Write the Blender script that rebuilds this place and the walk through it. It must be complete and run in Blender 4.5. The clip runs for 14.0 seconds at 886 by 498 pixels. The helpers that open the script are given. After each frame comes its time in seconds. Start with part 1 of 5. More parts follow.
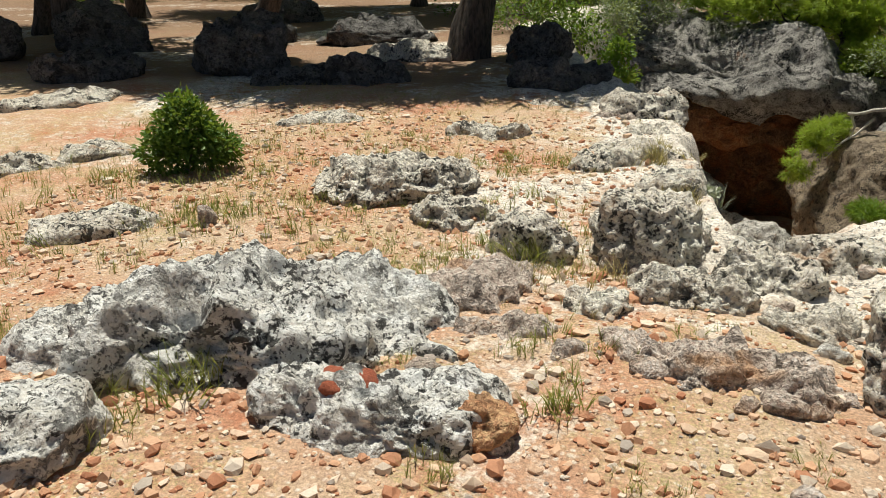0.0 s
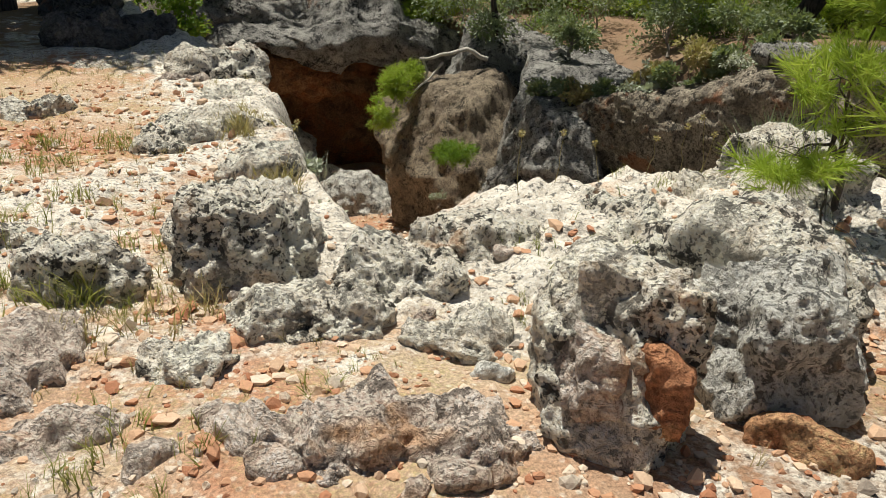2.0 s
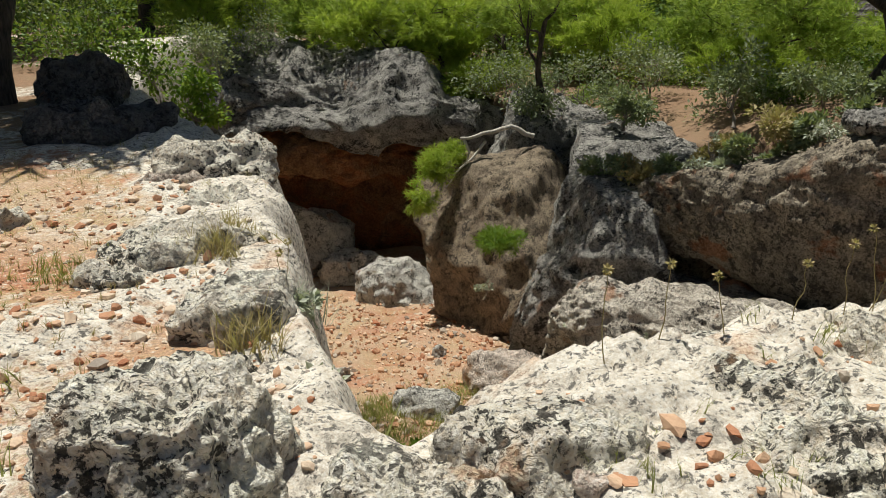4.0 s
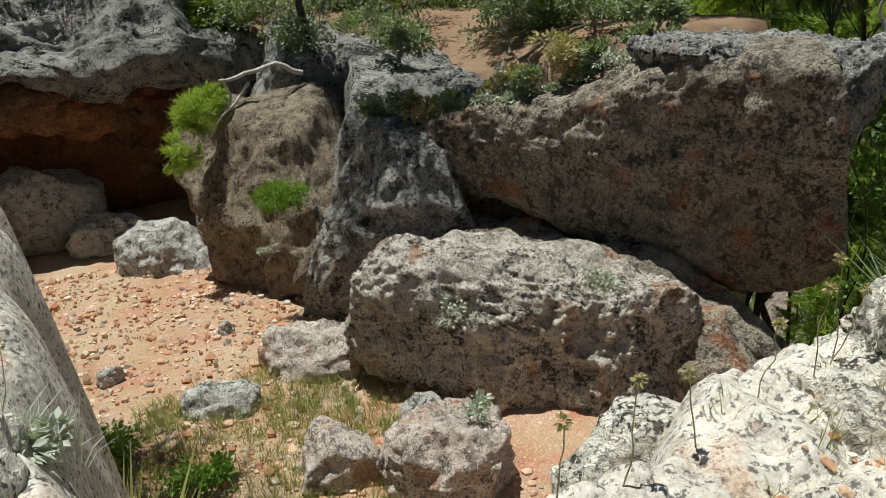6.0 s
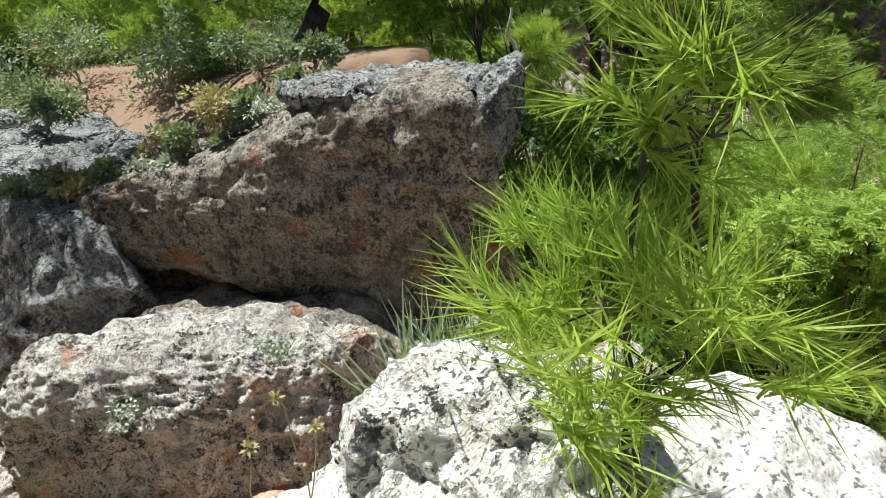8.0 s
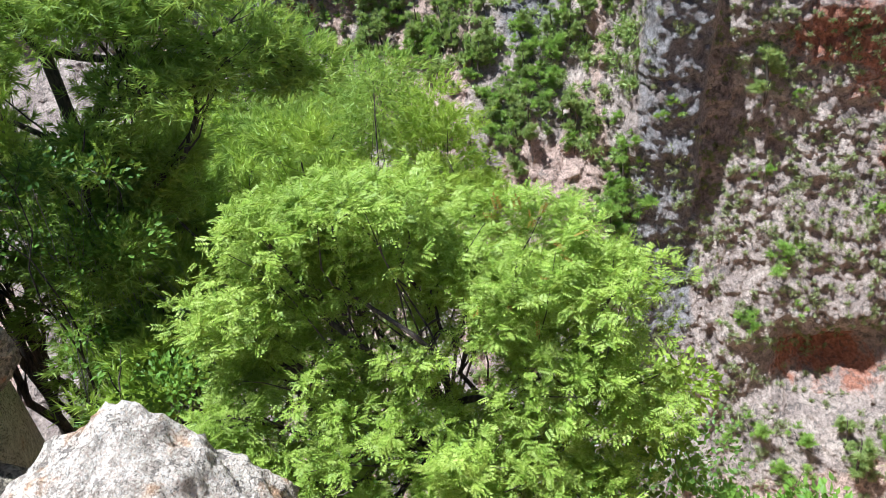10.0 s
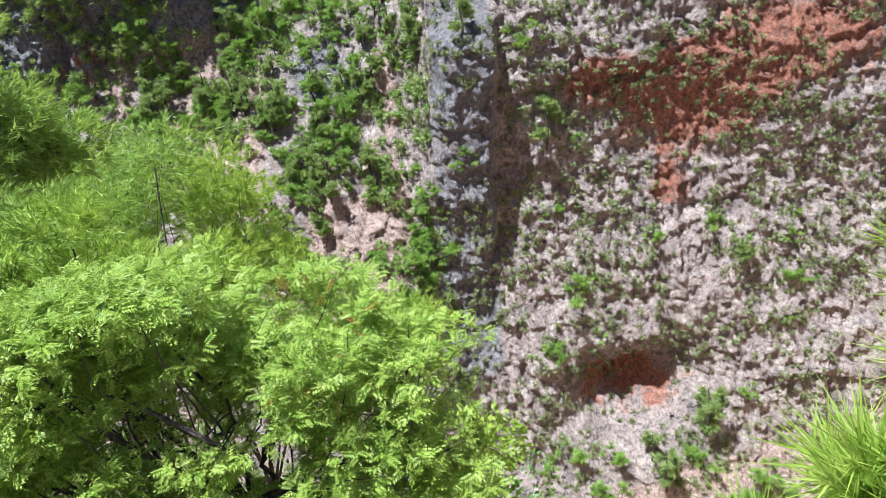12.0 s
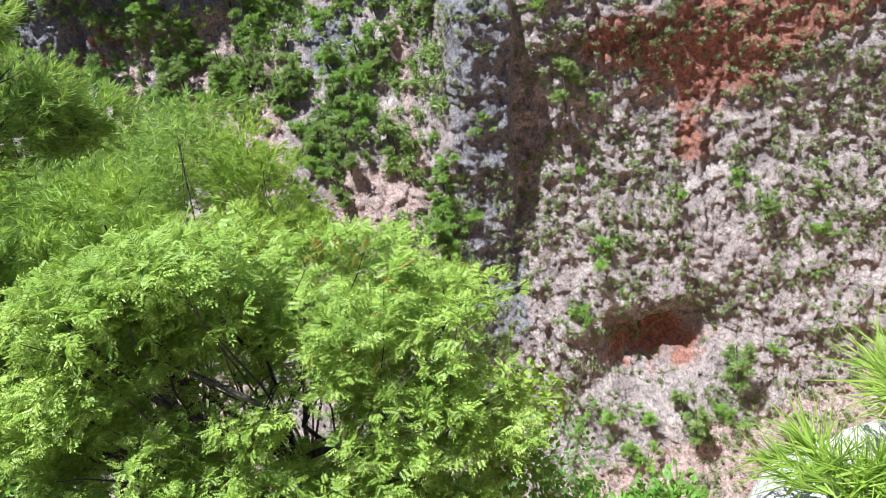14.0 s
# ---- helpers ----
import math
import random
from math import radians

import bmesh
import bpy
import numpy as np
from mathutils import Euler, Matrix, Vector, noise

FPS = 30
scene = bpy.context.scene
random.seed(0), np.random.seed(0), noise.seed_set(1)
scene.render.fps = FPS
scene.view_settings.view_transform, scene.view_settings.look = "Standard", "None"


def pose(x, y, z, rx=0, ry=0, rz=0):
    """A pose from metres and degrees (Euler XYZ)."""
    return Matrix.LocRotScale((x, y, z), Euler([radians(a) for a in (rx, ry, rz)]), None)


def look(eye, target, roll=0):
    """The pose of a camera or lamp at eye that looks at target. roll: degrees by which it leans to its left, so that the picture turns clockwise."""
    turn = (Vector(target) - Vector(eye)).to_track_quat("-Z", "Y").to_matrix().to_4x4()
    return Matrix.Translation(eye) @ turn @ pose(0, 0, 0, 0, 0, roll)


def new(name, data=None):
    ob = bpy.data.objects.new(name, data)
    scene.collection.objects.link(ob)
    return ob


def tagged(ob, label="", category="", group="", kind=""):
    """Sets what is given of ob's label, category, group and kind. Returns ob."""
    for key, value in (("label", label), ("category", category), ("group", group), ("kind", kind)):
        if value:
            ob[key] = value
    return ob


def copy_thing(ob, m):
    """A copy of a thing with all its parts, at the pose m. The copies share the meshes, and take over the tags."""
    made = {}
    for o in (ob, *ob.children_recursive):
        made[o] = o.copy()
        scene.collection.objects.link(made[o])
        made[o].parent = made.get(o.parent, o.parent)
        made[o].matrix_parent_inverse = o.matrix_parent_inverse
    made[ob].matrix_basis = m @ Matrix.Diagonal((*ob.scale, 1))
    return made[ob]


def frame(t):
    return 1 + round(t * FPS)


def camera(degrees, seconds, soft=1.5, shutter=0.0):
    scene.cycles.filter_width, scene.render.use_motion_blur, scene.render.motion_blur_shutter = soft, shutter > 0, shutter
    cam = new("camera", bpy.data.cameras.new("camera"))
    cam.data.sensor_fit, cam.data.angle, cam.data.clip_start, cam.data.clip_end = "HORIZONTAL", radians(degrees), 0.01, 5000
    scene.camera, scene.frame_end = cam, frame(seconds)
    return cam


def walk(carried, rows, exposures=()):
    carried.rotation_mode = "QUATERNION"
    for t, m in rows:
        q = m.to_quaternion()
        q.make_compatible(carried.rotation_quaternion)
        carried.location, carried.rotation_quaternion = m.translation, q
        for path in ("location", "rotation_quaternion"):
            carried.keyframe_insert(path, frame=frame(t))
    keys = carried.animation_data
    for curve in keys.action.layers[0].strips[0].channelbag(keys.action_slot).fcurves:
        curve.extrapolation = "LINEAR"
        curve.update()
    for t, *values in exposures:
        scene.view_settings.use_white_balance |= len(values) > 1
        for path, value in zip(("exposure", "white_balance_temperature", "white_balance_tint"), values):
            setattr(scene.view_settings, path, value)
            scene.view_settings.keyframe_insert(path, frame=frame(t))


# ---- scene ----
cam = camera(58.9, 14.0, soft=0.5)
PATH = [
    (0, (0.918, 0.143, 1.622), (0.385, 1.933, 0.907), -0.34),
    (0.5, (0.905, 0.411, 1.577), (0.794, 2.278, 0.868), -2.43),
    (1, (0.856, 0.718, 1.521), (1.162, 2.537, 0.749), -0.5),
    (1.5, (0.849, 0.964, 1.497), (1.286, 2.734, 0.674), 1.36),
    (2, (0.925, 1.251, 1.467), (1.367, 3.027, 0.661), 2.68),
    (2.5, (0.999, 1.576, 1.363), (1.525, 3.356, 0.618), 2.97),
    (3, (1.058, 1.965, 1.34), (1.525, 3.81, 0.725), 1.86),
    (3.2, (1.106, 2.101, 1.329), (1.472, 3.991, 0.787), 0.78),
    (5.3, (1.299, 3.309, 1.272), (1.66, 5.087, 0.432), -1.21),
    (5.5, (1.243, 3.466, 1.233), (1.749, 5.212, 0.401), -0.59),
    (6, (1.365, 3.655, 1.385), (2.217, 5.266, 0.561), 0.07),
    (6.5, (1.567, 3.701, 1.439), (2.588, 5.219, 0.632), 0.44),
    (7, (1.729, 3.784, 1.421), (2.83, 5.271, 0.662), -1.26),
    (7.2, (1.814, 3.854, 1.4), (2.988, 5.285, 0.641), -1.34),
    (9.3, (3.286, 2.952, 1.492), (4.845, 3.896, 0.668), -8.62),
    (9.5, (3.331, 2.943, 1.502), (4.944, 3.748, 0.637), -8.95),
    (10, (3.369, 2.813, 1.578), (5.086, 3.25, 0.65), -8.33),
    (10.5, (3.456, 2.691, 1.625), (5.195, 2.922, 0.664), -7.25),
    (11, (3.488, 2.65, 1.619), (5.224, 2.677, 0.626), -5.59),
    (11.5, (3.602, 2.641, 1.579), (5.372, 2.527, 0.654), -5.19),
    (12, (3.632, 2.641, 1.606), (5.437, 2.595, 0.746), -6.87),
    (12.5, (3.631, 2.652, 1.619), (5.445, 2.731, 0.78), -8.22),
    (13, (3.618, 2.718, 1.616), (5.421, 2.93, 0.777), -7.78),
    (13.5, (3.587, 2.766, 1.58), (5.375, 2.984, 0.71), -8.27),
    (14, (3.588, 2.743, 1.533), (5.362, 2.763, 0.61), -10.04),
]
walk(cam, [(t, look(*p)) for t, *p in PATH], [(0, 0.12, 6400, 7), (3.2, 0.02, 6300, 7), (5.3, -0.08, 6100, 6), (6, 0.08, 5900, 4), (7.2, 0.5, 5750, 4), (9.3, 1.05, 5250, 6), (14, 1.15, 5150, 9)])

# ---- light ----
SUN_DIR = Vector((-0.1, 0.27, 0.955)).normalized()
sun_data = bpy.data.lights.new("sun", "SUN")
sun_data.energy, sun_data.angle, sun_data.color = 5.0, radians(0.5), (1.0, 0.94, 0.82)
sun = new("sun", sun_data)
sun.rotation_mode = "QUATERNION"
sun.rotation_quaternion = SUN_DIR.to_track_quat("Z", "Y")
sky_world = bpy.data.worlds.new("sky")
scene.world = sky_world
sky_world.use_nodes = True
wn = sky_world.node_tree
sky = wn.nodes.new("ShaderNodeTexSky")
sky.sky_type, sky.sun_disc = "NISHITA", False
sky.sun_elevation = math.asin(SUN_DIR.z)
sky.sun_rotation = math.atan2(SUN_DIR.x, SUN_DIR.y)
wn.links.new(sky.outputs[0], wn.nodes["Background"].inputs[0])
wn.nodes["Background"].inputs[1].default_value = 0.033

# ---- noise ----
def hash01(ix, iy, iz, seed):
    h = (ix * 374761393 + iy * 668265263 + iz * 2147483647 + seed * 1274126177) & 0xFFFFFFFF
    h = ((h ^ (h >> 13)) * 1274126177) & 0xFFFFFFFF
    h = ((h ^ (h >> 16)) * 2246822519) & 0xFFFFFFFF
    return ((h ^ (h >> 15)) & 0xFFFFFF) / 16777215.0


def vnoise(p, seed=0):
    """Smooth value noise, -1 to 1, at an N x 3 array of places."""
    i = np.floor(p).astype(np.int64)
    f = p - i
    f = f * f * f * (f * (f * 6 - 15) + 10)
    out = 0
    for dx in (0, 1):
        wx = f[:, 0] if dx else 1 - f[:, 0]
        for dy in (0, 1):
            wy = f[:, 1] if dy else 1 - f[:, 1]
            for dz in (0, 1):
                wz = f[:, 2] if dz else 1 - f[:, 2]
                out = out + wx * wy * wz * hash01(i[:, 0] + dx, i[:, 1] + dy, i[:, 2] + dz, seed)
    return out * 2 - 1


def fbm(p, octaves=4, seed=0, gain=0.5):
    out, amp, total = 0, 1.0, 0.0
    for k in range(octaves):
        out = out + amp * vnoise(p * (2.03 ** k) + 17.3 * k, seed + k)
        total += amp
        amp *= gain
    return out / total


def ridged(p, octaves=3, seed=0):
    out, amp, total = 0, 1.0, 0.0
    for k in range(octaves):
        out = out + amp * (1 - np.abs(vnoise(p * (2.1 ** k) + 9.1 * k, seed + k)) * 2)
        total += amp
        amp *= 0.55
    return out / total


def cells(p, seed=0):
    """Distance to the nearest of one random point a cell."""
    i = np.floor(p).astype(np.int64)
    best = np.full(len(p), 9.0)
    for dx in (-1, 0, 1):
        for dy in (-1, 0, 1):
            for dz in (-1, 0, 1):
                c = i + (dx, dy, dz)
                q = np.stack([hash01(c[:, 0], c[:, 1], c[:, 2], seed + k) for k in (11, 23, 37)], 1) + c - p
                best = np.minimum(best, (q * q).sum(1))
    return np.sqrt(best)


def smooth(a, b, v):
    x = np.clip((v - a) / (b - a), 0, 1)
    return x * x * (3 - 2 * x)


# ---- mesh building ----
def mesh_from(name, verts, faces, mat, smooth_shade=True):
    """A mesh from arrays; all the faces have the same number of corners."""
    verts, faces = np.asarray(verts, np.float32), np.asarray(faces, np.int32)
    me = bpy.data.meshes.new(name)
    n, k = faces.shape
    me.vertices.add(len(verts))
    me.vertices.foreach_set("co", verts.ravel())
    me.loops.add(n * k)
    me.loops.foreach_set("vertex_index", faces.ravel())
    me.polygons.add(n)
    me.polygons.foreach_set("loop_start", np.arange(0, n * k, k, dtype=np.int32))
    me.polygons.foreach_set("use_smooth", np.full(n, smooth_shade))
    me.update(calc_edges=True)
    me.materials.append(mat)
    return me


def part_mesh(name, me, parent, label=""):
    ob = new(name, me)
    ob.parent = parent
    return tagged(ob, label) if label else ob


ICO = {}


def ico(level):
    if level not in ICO:
        bm = bmesh.new()
        bmesh.ops.create_icosphere(bm, subdivisions=level, radius=1)
        ICO[level] = (np.array([v.co[:] for v in bm.verts]), np.array([[v.index for v in f.verts] for f in bm.faces]))
        bm.free()
    return ICO[level]


def tube(points, radii, sides=7, seed=0, rough=0.0):
    """Vertices and quads of a tapered tube along points."""
    pts = np.asarray(points, float)
    n = len(pts)
    tang = np.gradient(pts, axis=0)
    tang /= np.linalg.norm(tang, axis=1)[:, None] + 1e-9
    ref = np.array([0.31, 0.17, 0.93])
    side = np.cross(tang, ref)
    side /= np.linalg.norm(side, axis=1)[:, None] + 1e-9
    over = np.cross(tang, side)
    a = np.arange(sides) * 2 * np.pi / sides
    ring = np.cos(a)[None, :, None] * side[:, None, :] + np.sin(a)[None, :, None] * over[:, None, :]
    rad = np.asarray(radii, float)[:, None, None]
    if rough:
        rad = rad * (1 + rough * vnoise(np.repeat(pts, sides, 0) * 9 + np.tile(np.stack([np.cos(a), np.sin(a), a * 0], 1) * 2, (n, 1)), seed).reshape(n, sides, 1))
    v = (pts[:, None, :] + ring * rad).reshape(-1, 3)
    f = []
    for i in range(n - 1):
        for j in range(sides):
            k = (j + 1) % sides
            f.append((i * sides + j, i * sides + k, (i + 1) * sides + k, (i + 1) * sides + j))
    return v, np.array(f)


def bend(a, b, n=8, sag=0.0, wild=0.1, seed=0):
    """A crooked line from a to b."""
    a, b = np.asarray(a, float), np.asarray(b, float)
    s = np.linspace(0, 1, n)[:, None]
    length = np.linalg.norm(b - a)
    p = a + (b - a) * s
    w = np.stack([vnoise(np.stack([s[:, 0] * 3 + 7.1 * k, s[:, 0] * 0 + seed * 1.37, s[:, 0] * 0], 1), seed + k) for k in range(3)], 1)
    p = p + w * wild * length * np.sin(s * np.pi * 0.9)
    p[:, 2] -= sag * length * np.sin(s[:, 0] * np.pi)
    return p


def join_parts(pieces):
    vs, fs, at = [], [], 0
    for v, f in pieces:
        vs.append(v)
        fs.append(f + at)
        at += len(v)
    return np.concatenate(vs), np.concatenate(fs)


# ---- materials ----
def material(name):
    m = bpy.data.materials.new(name)
    m.use_nodes = True
    nt = m.node_tree
    return m, nt, nt.nodes["Principled BSDF"]


def nz(nt, vec, scale, detail=4.0, rough=0.6, dist=0.0):
    n = nt.nodes.new("ShaderNodeTexNoise")
    n.inputs["Scale"].default_value, n.inputs["Detail"].default_value = scale, detail
    n.inputs["Roughness"].default_value, n.inputs["Distortion"].default_value = rough, dist
    nt.links.new(vec, n.inputs["Vector"])
    return n.outputs["Fac"]


def vor(nt, vec, scale, feature="F1"):
    n = nt.nodes.new("ShaderNodeTexVoronoi")
    n.feature = feature
    n.inputs["Scale"].default_value = scale
    nt.links.new(vec, n.inputs["Vector"])
    return n


def ramp(nt, fac, stops):
    n = nt.nodes.new("ShaderNodeValToRGB")
    el = n.color_ramp.elements
    while len(el) < len(stops):
        el.new(0.5)
    for e, (pos, c) in zip(el, stops):
        e.position = pos
        e.color = (*c, 1) if len(c) == 3 else c
    nt.links.new(fac, n.inputs[0])
    return n.outputs[0]


def span(nt, fac, a, b, lo=0.0, hi=1.0):
    n = nt.nodes.new("ShaderNodeMapRange")
    n.inputs[1].default_value, n.inputs[2].default_value = a, b
    n.inputs[3].default_value, n.inputs[4].default_value = lo, hi
    nt.links.new(fac, n.inputs[0])
    return n.outputs[0]


def mix(nt, fac, a, b, mode="MIX"):
    n = nt.nodes.new("ShaderNodeMix")
    n.data_type, n.blend_type = "RGBA", mode
    for sock, val in ((n.inputs[0], fac), (n.inputs[6], a), (n.inputs[7], b)):
        if isinstance(val, (int, float)):
            sock.default_value = val
        elif isinstance(val, tuple):
            sock.default_value = (*val, 1)
        else:
            nt.links.new(val, sock)
    return n.outputs[2]


def calc(nt, op, a, b=None):
    n = nt.nodes.new("ShaderNodeMath")
    n.operation = op
    for sock, val in ((n.inputs[0], a), (n.inputs[1], b)):
        if isinstance(val, (int, float)):
            sock.default_value = val
        elif val is not None:
            nt.links.new(val, sock)
    return n.outputs[0]


def bump(nt, bsdf, height, strength, distance):
    n = nt.nodes.new("ShaderNodeBump")
    n.inputs["Strength"].default_value, n.inputs["Distance"].default_value = strength, distance
    nt.links.new(height, n.inputs["Height"])
    nt.links.new(n.outputs[0], bsdf.inputs["Normal"])


def coords(nt, which="Object"):
    return nt.nodes.new("ShaderNodeTexCoord").outputs[which]


def place(nt):
    return nt.nodes.new("ShaderNodeNewGeometry").outputs["Position"]


def limestone(name, pale, mid, dark, pit=0.5, stain=(0.50, 0.27, 0.13), stain_at=0.68, size=1.0):
    """Weathered karst limestone: pale crust, grey lichen, black spots for algae and pit shadow, ochre where it broke.
    """
    m, nt, b = material(name)
    v = place(nt)
    big = nz(nt, v, 1.7 / size, 4, 0.55)
    med = nz(nt, v, 8 / size, 6, 0.65, 0.5)
    fine = nz(nt, v, 60 / size, 4, 0.7)
    col = ramp(nt, med, [(0.38, mid), (0.5, pale), (0.62, tuple(min(0.92, c * 1.1) for c in pale))])
    col = mix(nt, span(nt, big, 0.46, 0.6, 0, 0.45), col, mid)
    patch = span(nt, nz(nt, v, 2.4 / size, 4, 0.6, 0.6), 0.4, 0.54, 0.45, 1)
    blot = span(nt, calc(nt, "ADD", calc(nt, "MULTIPLY", nz(nt, v, 7 / size, 4, 0.6, 0.2), 0.45), calc(nt, "MULTIPLY", nz(nt, v, 27 / size, 6, 0.7, 0.2), 0.55)), 0.532, 0.55)
    spot = span(nt, nz(nt, v, 48 / size, 4, 0.6, 0.1), 0.57, 0.61)
    # Black spots paint the shadow of small pits along with algae.
    dirt_shade = calc(nt, "MULTIPLY", calc(nt, "MULTIPLY", calc(nt, "MAXIMUM", blot, calc(nt, "MULTIPLY", spot, 0.85)), patch), pit)
    col = mix(nt, dirt_shade, col, dark)
    col = mix(nt, span(nt, nz(nt, v, 2.6 / size, 4, 0.6, 0.3), stain_at - 0.05, stain_at + 0.03, 0, 0.65), col, stain)
    col = mix(nt, 0.5, col, mix(nt, span(nt, fine, 0.4, 0.6), (0.27, 0.27, 0.27), (0.8, 0.8, 0.8)), "OVERLAY")
    nt.links.new(col, b.inputs["Base Color"])
    b.inputs["Roughness"].default_value = 0.95
    b.inputs["Specular IOR Level"].default_value = 0.2
    h = calc(nt, "ADD", calc(nt, "MULTIPLY", med, 0.8), calc(nt, "MULTIPLY", fine, 0.25))
    crag = calc(nt, "ABSOLUTE", calc(nt, "SUBTRACT", nz(nt, v, 17 / size, 5, 0.65, 0.6), 0.5))
    h = calc(nt, "ADD", h, calc(nt, "MULTIPLY", crag, 1.1))
    h = calc(nt, "SUBTRACT", h, calc(nt, "MULTIPLY", dirt_shade, 0.5))
    bump(nt, b, h, 1.0, 0.06 * size)
    return m


M_ROCK = limestone("pale_limestone", (0.86, 0.80, 0.69), (0.70, 0.62, 0.52), (0.04, 0.037, 0.033), 0.95)
M_ROCK_WHITE = limestone("white_limestone", (0.88, 0.86, 0.81), (0.72, 0.69, 0.63), (0.05, 0.048, 0.045), 0.95, stain_at=0.74)
M_ROCK_GREY = limestone("grey_limestone", (0.70, 0.67, 0.61), (0.50, 0.48, 0.45), (0.045, 0.045, 0.043), 0.8)
M_ROCK_PINK = limestone("pinkish_limestone", (0.72, 0.61, 0.53), (0.54, 0.44, 0.37), (0.07, 0.058, 0.05), 0.7, stain_at=0.62)
M_ROCK_BLOCK = limestone("block_limestone", (0.70, 0.63, 0.54), (0.45, 0.40, 0.34), (0.05, 0.046, 0.043), 0.9, (0.46, 0.22, 0.11), 0.64, 1.0)
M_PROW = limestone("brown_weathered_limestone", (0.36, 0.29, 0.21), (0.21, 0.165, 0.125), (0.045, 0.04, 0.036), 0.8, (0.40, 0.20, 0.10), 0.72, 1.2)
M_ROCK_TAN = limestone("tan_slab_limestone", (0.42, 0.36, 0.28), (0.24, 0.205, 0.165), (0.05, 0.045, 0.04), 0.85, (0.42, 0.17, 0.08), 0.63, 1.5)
M_ROCK_ORANGE = limestone("ochre_broken_limestone", (0.66, 0.40, 0.22), (0.46, 0.23, 0.12), (0.12, 0.08, 0.06), 0.5, (0.40, 0.14, 0.07), 0.55)
# Limestone colour darkened for the rocks that lie in tree shade.
M_ROCK_SHADE = limestone("tree_shade_limestone", (0.21, 0.20, 0.19), (0.11, 0.105, 0.10), (0.04, 0.04, 0.04), 0.9, (0.3, 0.14, 0.07), 0.7, 1.5)
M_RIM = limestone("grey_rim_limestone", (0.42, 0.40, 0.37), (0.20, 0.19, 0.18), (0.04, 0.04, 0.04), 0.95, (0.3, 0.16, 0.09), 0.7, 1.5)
M_CAVE = limestone("cave_ochre_limestone", (0.36, 0.19, 0.09), (0.20, 0.10, 0.05), (0.06, 0.04, 0.03), 0.5, (0.36, 0.13, 0.05), 0.5, 2.5)


def ground_material():
    m, nt, b = material("stony_red_soil")
    v = place(nt)
    att = nt.nodes.new("ShaderNodeAttribute")
    att.attribute_name = "rock"
    wood = nt.nodes.new("ShaderNodeAttribute")
    wood.attribute_name = "litter_shade"
    big, med, fine = nz(nt, v, 0.9, 5), nz(nt, v, 7, 6, 0.7), nz(nt, v, 80, 6, 0.85)
    soil = ramp(nt, big, [(0.38, (0.44, 0.18, 0.10)), (0.5, (0.48, 0.295, 0.19)), (0.62, (0.52, 0.40, 0.285))])
    soil = mix(nt, span(nt, med, 0.35, 0.65, 0, 0.6), soil, (0.56, 0.40, 0.28))
    peb = vor(nt, v, 34)
    tint = ramp(nt, nz(nt, peb.outputs["Position"], 900, 0), [(0.3, (0.42, 0.24, 0.15)), (0.5, (0.62, 0.47, 0.36)), (0.7, (0.68, 0.60, 0.50))])
    soil = mix(nt, calc(nt, "MULTIPLY", span(nt, peb.outputs["Distance"], 0.22, 0.42, 1, 0), span(nt, med, 0.36, 0.5)), soil, tint)
    straw = calc(nt, "MULTIPLY", span(nt, nz(nt, v, 1.3, 4), 0.45, 0.57), span(nt, nz(nt, v, 26, 5, 0.8, 1.5), 0.45, 0.6))
    soil = mix(nt, calc(nt, "MULTIPLY", straw, 0.7), soil, (0.42, 0.36, 0.17))
    soil = mix(nt, wood.outputs["Fac"], soil, mix(nt, nz(nt, v, 11, 6, 0.7), (0.10, 0.065, 0.045), (0.34, 0.22, 0.14)))
    stone = ramp(nt, nz(nt, v, 9, 7, 0.75, 0.5), [(0.32, (0.34, 0.31, 0.27)), (0.46, (0.66, 0.60, 0.52)), (0.64, (0.86, 0.80, 0.71))])
    dots = calc(nt, "MULTIPLY", span(nt, nz(nt, v, 34, 6, 0.75, 0.2), 0.54, 0.58), 0.85)
    stone = mix(nt, dots, stone, (0.09, 0.085, 0.08))
    stone = mix(nt, span(nt, nz(nt, v, 2.3, 4), 0.6, 0.72, 0, 0.7), stone, (0.55, 0.33, 0.19))
    f = calc(nt, "ADD", att.outputs["Fac"], calc(nt, "MULTIPLY", calc(nt, "SUBTRACT", med, 0.5), 0.9))
    f = span(nt, f, 0.4, 0.58)
    col = mix(nt, f, soil, stone)
    col = mix(nt, 0.7, col, mix(nt, span(nt, fine, 0.36, 0.64), (0.15, 0.15, 0.15), (0.85, 0.85, 0.85)), "OVERLAY")
    nt.links.new(col, b.inputs["Base Color"])
    b.inputs["Roughness"].default_value = 0.95
    b.inputs["Specular IOR Level"].default_value = 0.15
    h = calc(nt, "ADD", calc(nt, "MULTIPLY", med, 0.7), calc(nt, "MULTIPLY", fine, 0.4))
    h = calc(nt, "SUBTRACT", h, calc(nt, "MULTIPLY", peb.outputs["Distance"], 0.5))
    bump(nt, b, h, 0.65, 0.027)
    return m


